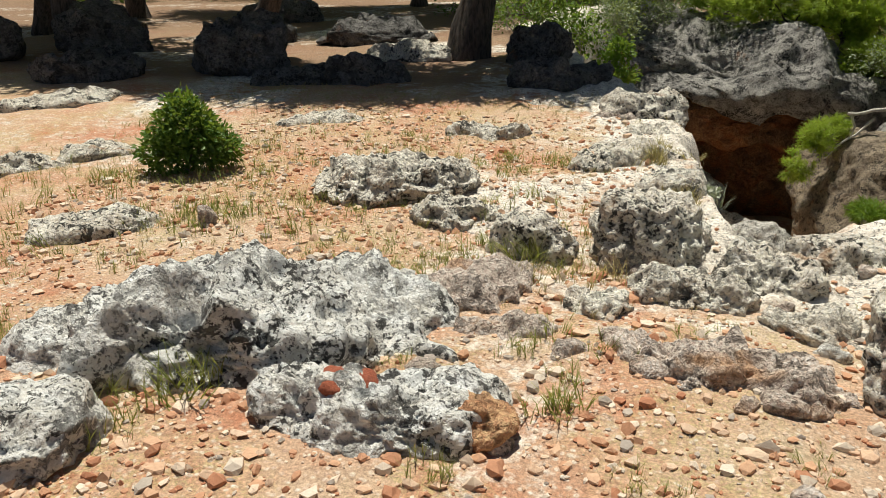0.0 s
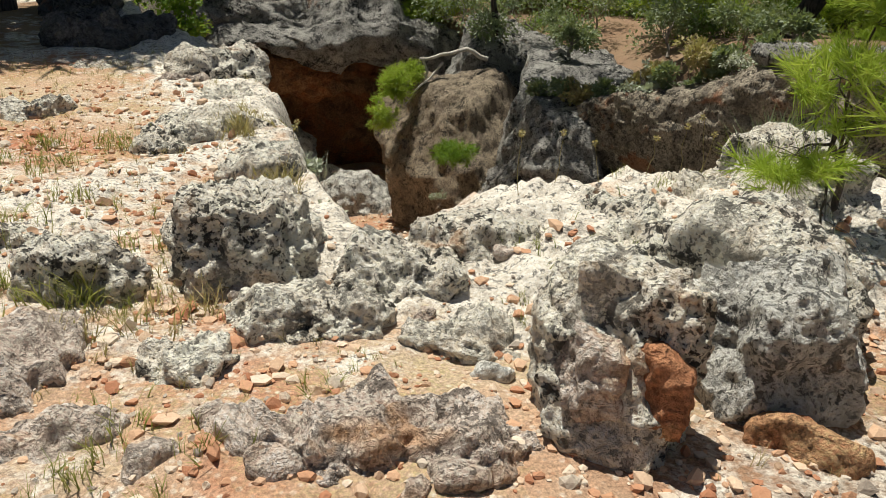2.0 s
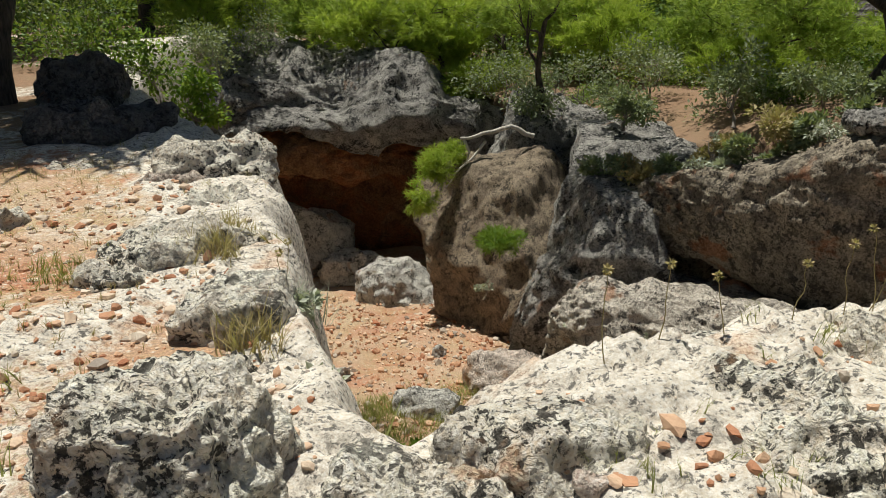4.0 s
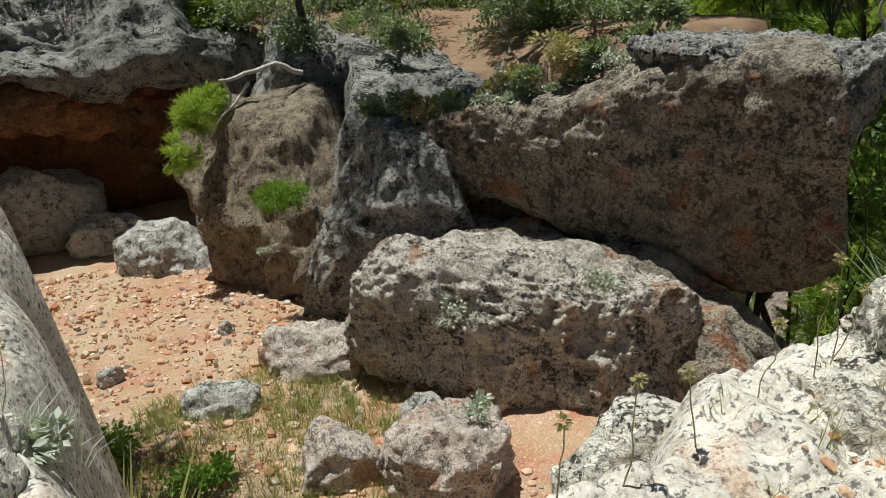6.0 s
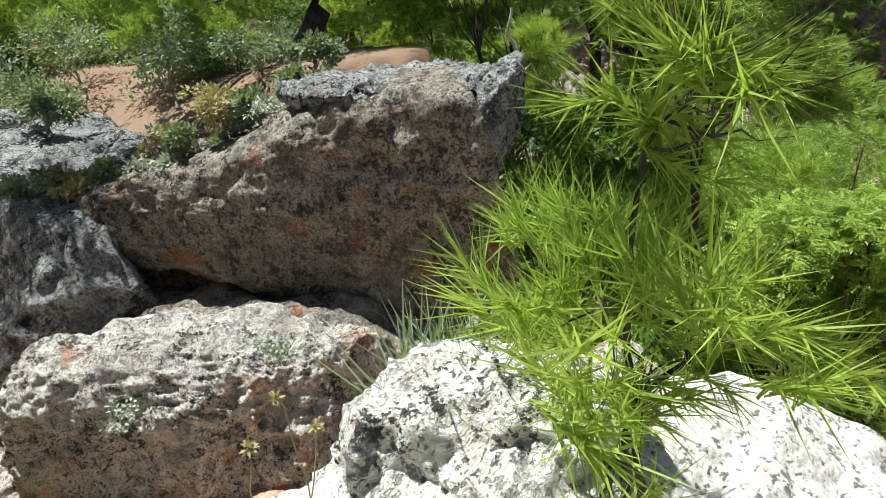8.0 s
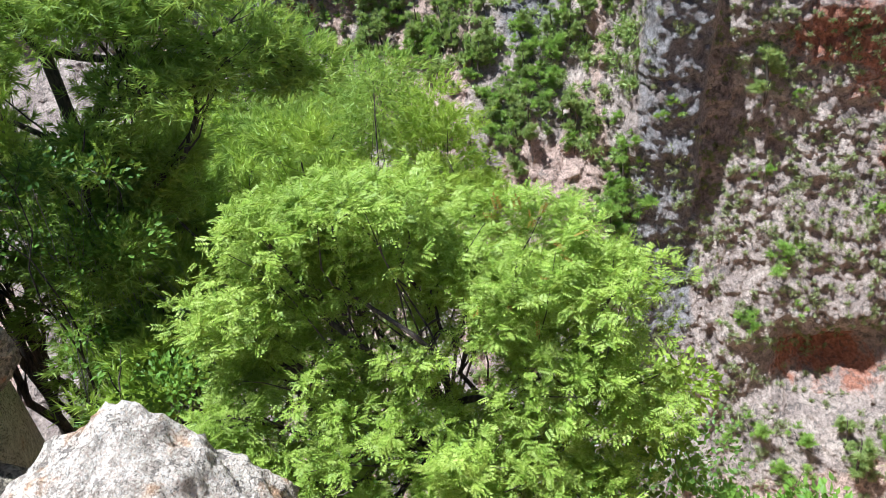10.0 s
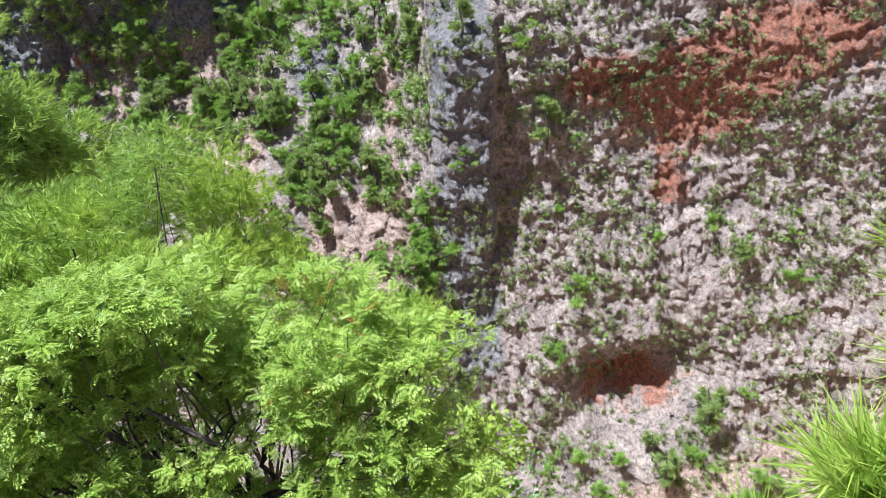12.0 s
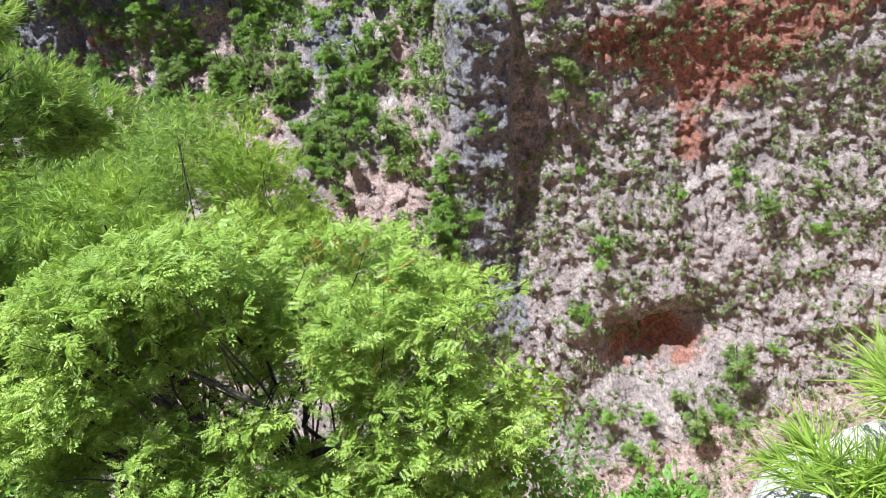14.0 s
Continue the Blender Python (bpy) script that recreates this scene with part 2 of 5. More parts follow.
def leaf_material(name, a, b_, c, translucent=0.35, grain=6.0):
    """Leaves: three greens by island, a little light through them."""
    m, nt, b = material(name)
    geo = nt.nodes.new("ShaderNodeNewGeometry")
    tone = calc(nt, "ADD", calc(nt, "MULTIPLY", geo.outputs["Random Per Island"], 0.45), calc(nt, "MULTIPLY", span(nt, nz(nt, geo.outputs["Position"], grain, 2), 0.32, 0.68), 0.55))
    col = ramp(nt, tone, [(0.1, a), (0.5, b_), (0.9, c)])
    col = mix(nt, span(nt, nz(nt, geo.outputs["Position"], 1.1, 3), 0.35, 0.65, 0, 0.5), col, a)
    col = mix(nt, span(nt, nz(nt, geo.outputs["Position"], 4.5, 3), 0.35, 0.65, 0.4, 0.0), col, tuple(v * 0.5 for v in a))
    nt.links.new(col, b.inputs["Base Color"])
    b.inputs["Roughness"].default_value = 0.5
    b.inputs["Specular IOR Level"].default_value = 0.35
    t = nt.nodes.new("ShaderNodeBsdfTranslucent")
    nt.links.new(mix(nt, 0.5, col, (0.5, 0.6, 0.06)), t.inputs[0])
    s = nt.nodes.new("ShaderNodeMixShader")
    s.inputs[0].default_value = translucent
    nt.links.new(b.outputs[0], s.inputs[1])
    nt.links.new(t.outputs[0], s.inputs[2])
    nt.links.new(s.outputs[0], nt.nodes["Material Output"].inputs[0])
    return m


M_SUMAC = leaf_material("pinnate_leaves", (0.17, 0.29, 0.025), (0.47, 0.59, 0.09), (0.74, 0.82, 0.25), 0.33, 11.0)
M_RUST = leaf_material("rusty_leaves", (0.42, 0.16, 0.05), (0.50, 0.26, 0.07), (0.45, 0.32, 0.08))
M_PINE = leaf_material("pine_needles", (0.17, 0.28, 0.05), (0.40, 0.55, 0.11), (0.62, 0.72, 0.24), 0.5)
M_PINE_LIGHT = leaf_material("young_pine_needles", (0.26, 0.38, 0.04), (0.44, 0.58, 0.08), (0.62, 0.70, 0.16), 0.45)
M_SHRUB = leaf_material("dark_shrub_leaves", (0.05, 0.12, 0.02), (0.095, 0.20, 0.03), (0.17, 0.30, 0.05), 0.3)
M_OLIVE = leaf_material("grey_green_leaves", (0.16, 0.21, 0.11), (0.26, 0.31, 0.18), (0.38, 0.42, 0.28), 0.25)
M_SILVER = leaf_material("silver_leaves", (0.42, 0.45, 0.36), (0.55, 0.58, 0.48), (0.66, 0.68, 0.58), 0.2)
M_GREEN = leaf_material("bright_green_leaves", (0.12, 0.24, 0.03), (0.20, 0.36, 0.05), (0.30, 0.46, 0.07), 0.4)
M_GRASS = leaf_material("grass_blades", (0.20, 0.24, 0.06), (0.34, 0.34, 0.11), (0.50, 0.42, 0.18), 0.3)
M_STRAW = leaf_material("dry_grass_blades", (0.42, 0.34, 0.16), (0.52, 0.42, 0.22), (0.36, 0.26, 0.13), 0.25)
M_FAR_GREY = leaf_material("far_grey_tufts", (0.20, 0.23, 0.10), (0.32, 0.35, 0.17), (0.46, 0.47, 0.27), 0.25, 1.5)
M_FAR_BRIGHT = leaf_material("far_bright_foliage", (0.17, 0.31, 0.05), (0.36, 0.54, 0.10), (0.56, 0.68, 0.20), 0.3, 1.2)
M_FAR = leaf_material("far_foliage", (0.17, 0.26, 0.07), (0.38, 0.48, 0.16), (0.60, 0.66, 0.30), 0.3, 1.2)


def bark_material(name, a, b_):
    m, nt, b = material(name)
    v = coords(nt)
    mp = nt.nodes.new("ShaderNodeMapping")
    mp.inputs["Scale"].default_value = (1, 1, 0.25)
    nt.links.new(v, mp.inputs[0])
    f = nz(nt, mp.outputs[0], 22, 6, 0.7, 0.5)
    nt.links.new(ramp(nt, f, [(0.38, a), (0.62, b_)]), b.inputs["Base Color"])
    b.inputs["Roughness"].default_value = 0.9
    bump(nt, b, f, 0.9, 0.03)
    return m


M_BARK = bark_material("pine_bark", (0.03, 0.024, 0.02), (0.13, 0.10, 0.08))
M_TWIG = bark_material("grey_twig", (0.16, 0.13, 0.11), (0.34, 0.30, 0.26))
M_DEAD = bark_material("bleached_wood", (0.42, 0.38, 0.33), (0.70, 0.66, 0.60))


def pebble_material():
    m, nt, b = material("loose_stones")
    geo = nt.nodes.new("ShaderNodeNewGeometry")
    col = ramp(nt, geo.outputs["Random Per Island"], [(0.0, (0.40, 0.17, 0.09)), (0.3, (0.56, 0.32, 0.19)), (0.6, (0.66, 0.47, 0.33)), (0.85, (0.72, 0.61, 0.49)), (1.0, (0.32, 0.27, 0.23))])
    col = mix(nt, 0.4, col, mix(nt, nz(nt, geo.outputs["Position"], 70, 5), (0.15, 0.15, 0.15), (0.9, 0.9, 0.9)), "OVERLAY")
    nt.links.new(col, b.inputs["Base Color"])
    b.inputs["Roughness"].default_value = 0.92
    bump(nt, b, nz(nt, geo.outputs["Position"], 120, 4), 0.5, 0.01)
    return m


M_PEBBLE = pebble_material()
M_GROUND = ground_material()


def plain(name, col, rough=0.6):
    m, nt, b = material(name)
    f = nz(nt, coords(nt), 30, 4)
    nt.links.new(mix(nt, f, tuple(c * 0.75 for c in col), tuple(min(1, c * 1.2) for c in col)), b.inputs["Base Color"])
    b.inputs["Roughness"].default_value = rough
    return m


def soil_material():
    m, nt, b = material("loose_red_soil")
    f = nz(nt, place(nt), 120, 5, 0.7)
    nt.links.new(ramp(nt, f, [(0.35, (0.20, 0.05, 0.025)), (0.6, (0.34, 0.10, 0.05))]), b.inputs["Base Color"])
    b.inputs["Roughness"].default_value = 0.95
    bump(nt, b, f, 0.7, 0.01)
    return m


M_SOIL = soil_material()

# ---- ground ----
RIM = [(60, -300), (12, -20), (6.4, -4), (5.7, 0), (5.3, 1.3), (5.05, 2.1), (4.9, 2.6), (4.6, 3.6), (4.15, 4.5), (3.5, 4.9), (2.8, 4.82), (2.3, 4.68),
       (1.78, 4.52), (1.5, 4.42), (1.3, 4.5), (1.27, 4.95), (1.15, 5.4), (1.05, 6.0), (1.0, 6.6), (0.97, 7.3), (0.88, 8.3), (0.75, 9.0), (0.4, 9.7),
       (-0.1, 10.6), (-0.7, 12.5), (-1.2, 15.5), (-1.2, 19), (-0.5, 23), (4, 23.6), (6.2, 19.5), (6.5, 17.2), (6.7, 15.4), (7.1, 14.2), (7.7, 13.4),
       (9.0, 12.0), (10.0, 11.0), (11, 11.8), (13, 16), (20, 30), (60, 90), (300, 400), (500, -400)]


def rim_distance(x, y):
    """Distance to the rim of the pit and the gorge, positive inside them."""
    best = np.full(x.shape, 1e9)
    inside = np.zeros(x.shape, bool)
    for (ax, ay), (bx, by) in zip(RIM, RIM[1:] + RIM[:1]):
        ex, ey = bx - ax, by - ay
        s = np.clip(((x - ax) * ex + (y - ay) * ey) / (ex * ex + ey * ey), 0, 1)
        best = np.minimum(best, np.hypot(x - ax - s * ex, y - ay - s * ey))
        cross = ((ay > y) != (by > y)) & (x < (bx - ax) * (y - ay) / (by - ay + 1e-12) + ax)
        inside ^= cross
    return np.where(inside, best, -best)


def surface(x, y):
    """Height of the ground, how far it is bare rock, and how far the brown leaf-cover colour darkens it."""
    p = np.stack([x, y, np.zeros_like(x)], 1)
    wob = fbm(p * 1.7, 3, 5)
    near = smooth(60, 15, np.hypot(x, y - 6))
    d = rim_distance(x, y) + 0.18 * wob * near
    flat = 0.02 * np.clip(y - 6, 0, 12) * smooth(2, -1, x) - 0.6 * smooth(11, 17, y) * smooth(0.5, 3.5, x) - 0.75 * smooth(5.2, 6.4, x + y * 0.0) * smooth(9, 11, y) * smooth(3.2, 0.3, -rim_distance(x, y)) * smooth(9.5, 6.5, x)
    flat = flat + 0.2 * smooth(3.3, 4.4, y) * smooth(1.5, 2.1, x) * smooth(6, 5, y) - 0.2 * smooth(4.1, 4.9, x)
    flat = flat + near * (0.05 * fbm(p * 0.9, 3, 2) + 0.02 * fbm(p * 4.5, 3, 3))
    rock = 0.34 + 0.42 * fbm(p * 1.1, 3, 8) + 0.75 * np.exp(-np.clip(-d, 0, 9) / 0.5)
    rock = rock + 0.45 * smooth(1.5, 2.0, x) * smooth(3.3, 3.9, y) * smooth(6, 5, y)
    rock = rock - 0.5 * np.exp(-((x - 1.4) ** 2 + (y - 2.5) ** 2) / 0.5)
    rock = rock * (1 - 0.8 * smooth(4, 5, x) * smooth(9.5, 10.5, y))
    bare = smooth(0.42, 0.75, rock) * near
    pits = smooth(0.5, 0.15, cells(p * 9.0 + wob[:, None] * 0.6, 4)) * 0.035
    flat = flat + bare * (0.045 + 0.05 * ridged(p * 3.1, 3, 6) - pits)
    low = np.clip(-3.35 - 0.17 * (y - 9), -5.1, -3.0) - 1.2 * np.clip(x - 5.4, 0, 66) * smooth(5.0, 8.0, x)
    low = np.clip(low, -76, 0) + near * (0.14 * fbm(p * 1.1, 3, 12) + 0.03 * fbm(p * 7, 2, 13))
    low = low + (1 - near) * 1.5 * fbm(p * 0.12, 4, 14) * smooth(8, 20, x)
    fall = smooth(0.0, 0.75, d)
    z = flat * (1 - fall) + low * fall
    cliffy = fall * (1 - fall) * 4
    z = z + cliffy * 0.35 * fbm(p * 2.6, 3, 15)
    z = np.where(x > 96, z + (14 - z) * smooth(96, 108, x), z)
    rock = np.maximum(rock * (1 - smooth(0.6, 0.9, fall)), smooth(0.15, 0.6, cliffy)) + 0.32 * fall * smooth(0, 1, wob + 0.4)
    litter_shade = smooth(8.4, 9.6, y + 0.5 * wob) * smooth(1.5, 0.3, x) * 0.75 + smooth(13, 18, y) * 0.6 * (1 - fall)
    litter_shade = np.maximum(litter_shade, smooth(3, 5, x) * smooth(9, 10, y) * 0.85 * (1 - fall))
    # Pit floor: the same brown colour, mixed in thinly to dull the soil.
    litter_shade = np.maximum(litter_shade, 0.28 * fall * smooth(6, 4, x))
    # Needle cover by the young pine, deepened to paint in its shade.
    litter_shade = np.maximum(litter_shade, 1.1 * np.exp(-((x - 2.6) ** 2 + (y - 2.45) ** 2) / 0.4))
    return z, np.clip(rock, 0, 1.3), np.clip(litter_shade, 0, 0.9)


def axis_steps(lo, hi, step, far_lo, far_hi, grow=1.09):
    mid = np.arange(lo, hi, step)
    out, s, v = [], step, hi
    while v < far_hi:
        out.append(v)
        s *= grow
        v += s
    out.append(far_hi)
    back, s, v = [], step, lo - step
    while v > far_lo:
        back.append(v)
        s *= grow
        v -= s
    back.append(far_lo)
    return np.concatenate([back[::-1], mid, out])


gx = axis_steps(-2.4, 5.4, 0.026, -2500, 2500)
gy = axis_steps(0.9, 7.2, 0.026, -2500, 2500, 1.06)
GX, GY = np.meshgrid(gx, gy)
gz, g_rock, g_litter_shade = surface(GX.ravel(), GY.ravel())
nx, ny = len(gx), len(gy)
idx = np.arange(nx * ny).reshape(ny, nx)
gf = np.stack([idx[:-1, :-1], idx[:-1, 1:], idx[1:, 1:], idx[1:, :-1]], 2).reshape(-1, 4)
g_me = mesh_from("ground", np.stack([GX.ravel(), GY.ravel(), gz], 1), gf, M_GROUND)
for key, val in (("rock", g_rock), ("litter_shade", g_litter_shade)):
    a = g_me.attributes.new(key, "FLOAT", "POINT")
    a.data.foreach_set("value", val.astype(np.float32))
ground = tagged(new("ground", g_me), "stony red soil plateau with a sunken pit and gorge", "ground", kind="structure")


def height(x, y):
    return float(surface(np.array([float(x)]), np.array([float(y)]))[0][0])


# ---- rocks ----
def rock_shape(w, d, h, seed, level, q, rough, pit, cell, cuts, warp=None):
    dirs, faces = ico(level)
    r = (np.abs(dirs) ** q).sum(1) ** (-1 / q)
    u = dirs * r[:, None]
    rng = np.random.RandomState(seed)
    for k in range(cuts):
        n = rng.normal(size=3)
        n[2] = abs(n[2]) * 0.7
        n /= np.linalg.norm(n)
        over = np.clip(u @ n - rng.uniform(0.62, 0.85), 0, None)
        u = u - over[:, None] * n * 0.9
    half = np.array([w, d, h]) / 2
    if warp:
        u = warp(u)
    p = u * half
    s = min(w, d, max(h, 0.4 * w))
    off = seed * 13.7
    big = fbm(p / s * 1.5 + off, 3, seed)
    mid = ridged(p / s * 3.4 + off, 3, seed + 5)
    jag = fbm(p / cell * 0.7 + off, 3, seed + 9)
    c1 = cells(p / cell + 0.5 * jag[:, None] + off, seed)
    c2 = cells(p / (cell * 0.4) + 0.4 * jag[:, None] + off, seed + 2)
    hole = np.clip(0.75 - c1, 0, 1) * 1.5 + np.clip(0.7 - c2, 0, 1) * 0.55
    mask = smooth(-0.25, 0.25, fbm(p / s * 1.1 + off + 40, 2, seed + 3))
    n = dirs / half
    n /= np.linalg.norm(n, axis=1)[:, None]
    disp = s * rough * (big * 1.1 + mid * 0.6) + cell * 0.4 * jag - pit * cell * hole * (0.35 + 0.65 * mask)
    return p + n * disp[:, None], faces


SEED = [100]


def rock(name, x, y, z0, w, d, h, az, mat, label, level=5, q=2.7, rough=0.13, pit=0.5, cell=0.07, cuts=4, sink=0.15, tilt=(0, 0), parent=None, group="", warp=None, category="rock"):
    SEED[0] += 7
    if name == OUT:
        h *= 0.78
    v, f = rock_shape(w, d, h + sink, SEED[0], level, q, rough, pit, cell, cuts, warp)
    ob = new(name, mesh_from(name, v, f, mat))
    ob.matrix_world = pose(x, y, z0 + (h - sink) / 2, tilt[0], tilt[1], az)
    if parent:
        ob.parent = parent
        return tagged(ob, label)
    return tagged(ob, label, category, group)


OUT = "limestone_outcrop"
W1 = "pitted white karst limestone outcrop rising from red soil"
W2 = "low pale limestone outcrop flush with the stony ground"
W3 = "grey pitted limestone boulder sunk in the ground"
# foreground white outcrop
t_main = rock(OUT, -0.68, 2.98, 0, 1.75, 1.15, 0.42, 28, M_ROCK_WHITE, W1, 6, 1.9, 0.26, 0.75, 0.10, 6, 0.2, (3, 8))
rock(OUT, -0.02, 2.5, 0, 0.95, 0.55, 0.2, 20, M_ROCK_WHITE, "low white limestone shelf with a red soil hollow", 6, 2.4, 0.16, 0.6, 0.08, 3, 0.14, (0, 4))
rock(OUT, -1.2, 1.92, 0, 0.6, 0.5, 0.26, 50, M_ROCK_WHITE, W1, 5, 2.4, 0.17, 0.6, 0.07)
rock(OUT, -1.5, 2.62, 0, 0.7, 0.46, 0.2, 44, M_ROCK_WHITE, W1, 5, 2.3, 0.17, 0.6, 0.07)
rock("ochre_broken_rock", 0.33, 2.5, 0, 0.3, 0.3, 0.15, 20, M_ROCK_ORANGE, "freshly broken orange ochre rock beside white limestone", 5, 3, 0.16, 0.5, 0.05, 6, 0.1)
rock("red_soil_patch", -0.15, 2.46, 0.145, 0.24, 0.18, 0.035, 20, M_SOIL, "dark red soil filling a hollow in the white rock", 4, 2.2, 0.1, 0.1, 0.03, 0, 0.06, category="soil")
# middle of the plateau
rock(OUT, -0.97, 5.25, 0, 1.25, 0.75, 0.36, 20, M_ROCK, W1, 6, 2.3, 0.22, 0.7, 0.09)
rock(OUT, -0.36, 4.66, 0, 0.58, 0.4, 0.22, 16, M_ROCK, W3, 5, 2.5, 0.2, 0.7, 0.07)
rock(OUT, 0.23, 4.25, 0, 0.5, 0.34, 0.29, 10, M_ROCK, W3, 5, 2.5, 0.18, 0.7, 0.07)
rock("limestone_boulder", 0.9, 4.4, 0, 0.74, 0.66, 0.36, -2, M_ROCK, "large rounded pitted boulder with yellow lichen at the pit edge", 6, 3.0, 0.14, 0.7, 0.07, 4, 0.25)
rock(OUT, 1.16, 3.9, 0, 0.72, 0.42, 0.2, -6, M_ROCK, W2, 6, 2.5, 0.2, 0.7, 0.07, 4, 0.2)
rock(OUT, 1.45, 4.1, 0, 0.62, 0.42, 0.24, -25, M_ROCK, W2, 6, 2.5, 0.2, 0.7, 0.07, 4, 0.2)
rock(OUT, 1.75, 4.25, 0.05, 0.7, 0.45, 0.22, -15, M_ROCK, W2, 5, 2.5, 0.2, 0.6, 0.07, 4, 0.2)
rock(OUT, 1.62, 3.62, 0, 0.55, 0.3, 0.14, -20, M_ROCK, W2, 5, 2.5, 0.2, 0.6, 0.06)
pillar = rock("rock_pillar", 1.99, 3.1, 0, 0.5, 0.48, 0.52, -25, M_ROCK, "squat broken limestone pillar with orange faces", 6, 3.6, 0.15, 0.7, 0.06, 6, 0.15)
rock("broken_face", -0.11, -0.13, 0.02, 0.2, 0.16, 0.2, 6, M_ROCK_PINK, "pale pink broken face", 5, 4.5, 0.12, 0.3, 0.05, 5, 0.1, (-12, 0), pillar)
rock("broken_face", 0.09, -0.13, 0.0, 0.2, 0.16, 0.16, -8, M_ROCK_ORANGE, "orange broken face", 5, 4.5, 0.12, 0.4, 0.05, 5, 0.1, (-8, 0), pillar)
rock("limestone_boulder", 2.56, 3.24, 0.03, 0.68, 0.6, 0.44, -34, M_ROCK_GREY, "smooth grey limestone boulder beside the broken pillar", 6, 3.0, 0.12, 0.3, 0.09, 5, 0.15)
rock("limestone_boulder", 2.86, 3.62, 0.05, 0.8, 0.6, 0.4, -30, M_ROCK, W3, 5, 2.8, 0.14, 0.5, 0.08)
rock("orange_stone", 2.5, 2.88, 0, 0.34, 0.16, 0.1, -35, M_ROCK_ORANGE, "flat orange stone at the foot of a grey boulder", 4, 3.2, 0.15, 0.3, 0.05)
rock(OUT, 1.2, 3.1, 0, 0.95, 0.42, 0.13, -8, M_ROCK_PINK, W2, 6, 2.3, 0.25, 0.6, 0.06, 3)
rock(OUT, 0.06, 3.68, 0, 0.72, 0.45, 0.14, 15, M_ROCK_PINK, W2, 5, 2.3, 0.25, 0.6, 0.06, 3)
rock(OUT, 0.68, 3.64, 0, 0.4, 0.26, 0.12, 3, M_ROCK, W2, 5, 2.4, 0.25, 0.6, 0.06, 3)
rock(OUT, 0.3, 3.25, 0, 0.5, 0.3, 0.09, 10, M_ROCK_PINK, W2, 5, 2.3, 0.25, 0.5, 0.06, 3)
# right bank of the pit
rock(OUT, 2.45, 4.28, 0.02, 1.3, 0.75, 0.26, -20, M_ROCK, "broad pale limestone sheet along the pit edge", 6, 2.6, 0.18, 0.55, 0.08, 4, 0.3)
rock(OUT, 3.25, 4.45, 0.05, 1.2, 0.8, 0.32, -12, M_ROCK, "broad pale limestone sheet along the pit edge", 6, 2.6, 0.18, 0.55, 0.08, 4, 0.3)
rock(OUT, 2.25, 3.72, 0, 0.6, 0.5, 0.26, -34, M_ROCK, W3, 5, 2.5, 0.18, 0.6, 0.07)
rock(OUT, 3.55, 4.6, 0.1, 0.75, 0.5, 0.42, -45, M_ROCK, "tall pitted limestone hump on the bank", 6, 2.5, 0.2, 0.7, 0.08, 4, 0.3)
# left bank edge
rock(OUT, 0.62, 8.35, 0, 0.8, 0.8, 0.34, 2, M_ROCK, "pale rock knob at the tip of the bank", 5, 2.4, 0.2, 0.7, 0.09)
rock(OUT, 0.62, 6.55, 0, 0.85, 0.6, 0.2, 2, M_ROCK, W2, 5, 2.4, 0.22, 0.7, 0.08)
rock(OUT, -0.7, 7.05, 0, 0.8, 0.45, 0.2, 13, M_ROCK, W2, 5, 2.4, 0.22, 0.7, 0.08)
rock(OUT, 0.95, 5.55, 0, 0.5, 0.45, 0.18, -1, M_ROCK, W2, 5, 2.4, 0.22, 0.7, 0.07, 4, 0.3)
rock(OUT, 0.36, 6.1, 0, 0.5, 0.32, 0.12, 5, M_ROCK, W2, 5, 2.4, 0.22, 0.6, 0.07)
rock(OUT, 0.72, 7.4, 0, 0.6, 0.7, 0.18, 5, M_ROCK, W2, 5, 2.4, 0.22, 0.7, 0.08, 4, 0.3)
rock(OUT, 0.98, 5.0, -0.05, 0.55, 0.6, 0.2, 0, M_ROCK, W2, 5, 2.5, 0.2, 0.7, 0.07, 4, 0.4)
rock(OUT, 0.4, 7.9, 0, 0.7, 0.4, 0.12, 8, M_ROCK_PINK, W2, 5, 2.4, 0.22, 0.6, 0.08)
rock(OUT, -0.5, 8.5, 0, 0.9, 0.4, 0.1, 10, M_ROCK, W2, 5, 2.4, 0.22, 0.6, 0.08)
# left part and the wood's edge
rock(OUT, -4.1, 5.05, 0, 0.75, 0.5, 0.16, 46, M_ROCK, W2, 5)
rock(OUT, -2.55, 3.95, 0, 0.9, 0.45, 0.12, 42, M_ROCK, W2, 5)
rock("stone", -1.82, 4.15, 0, 0.14, 0.11, 0.14, 34, M_ROCK_PINK, "small upright pinkish stone", 4)
rock(OUT, -3.75, 5.55, 0, 0.85, 0.4, 0.14, 41, M_ROCK, W2, 5)
rock(OUT, -2.4, 7.2, 0.02, 1.0, 0.5, 0.12, 25, M_ROCK, W2, 5)
rock(OUT, -5.7, 7.4, 0.03, 1.4, 0.8, 0.16, 43, M_ROCK, W2, 5)
rock("dark_boulder", -4.7, 9.85, 0.05, 1.36, 1.15, 0.78, 30, M_ROCK_SHADE, "large dark grey boulder in the shade of pines", 6, 3.2, 0.15, 0.5, 0.12, 6)
rock("shaded_rock", -2.8, 9.4, 0.05, 1.0, 0.6, 0.36, 22, M_ROCK_SHADE, "dark grey rock lying in tree shade", 5, 2.6, 0.18, 0.5, 0.1)
rock("shaded_rock", -3.7, 9.2, 0.05, 1.1, 0.6, 0.2, 22, M_ROCK_SHADE, "dark grey rock lying in tree shade", 5, 2.6, 0.18, 0.5, 0.1)
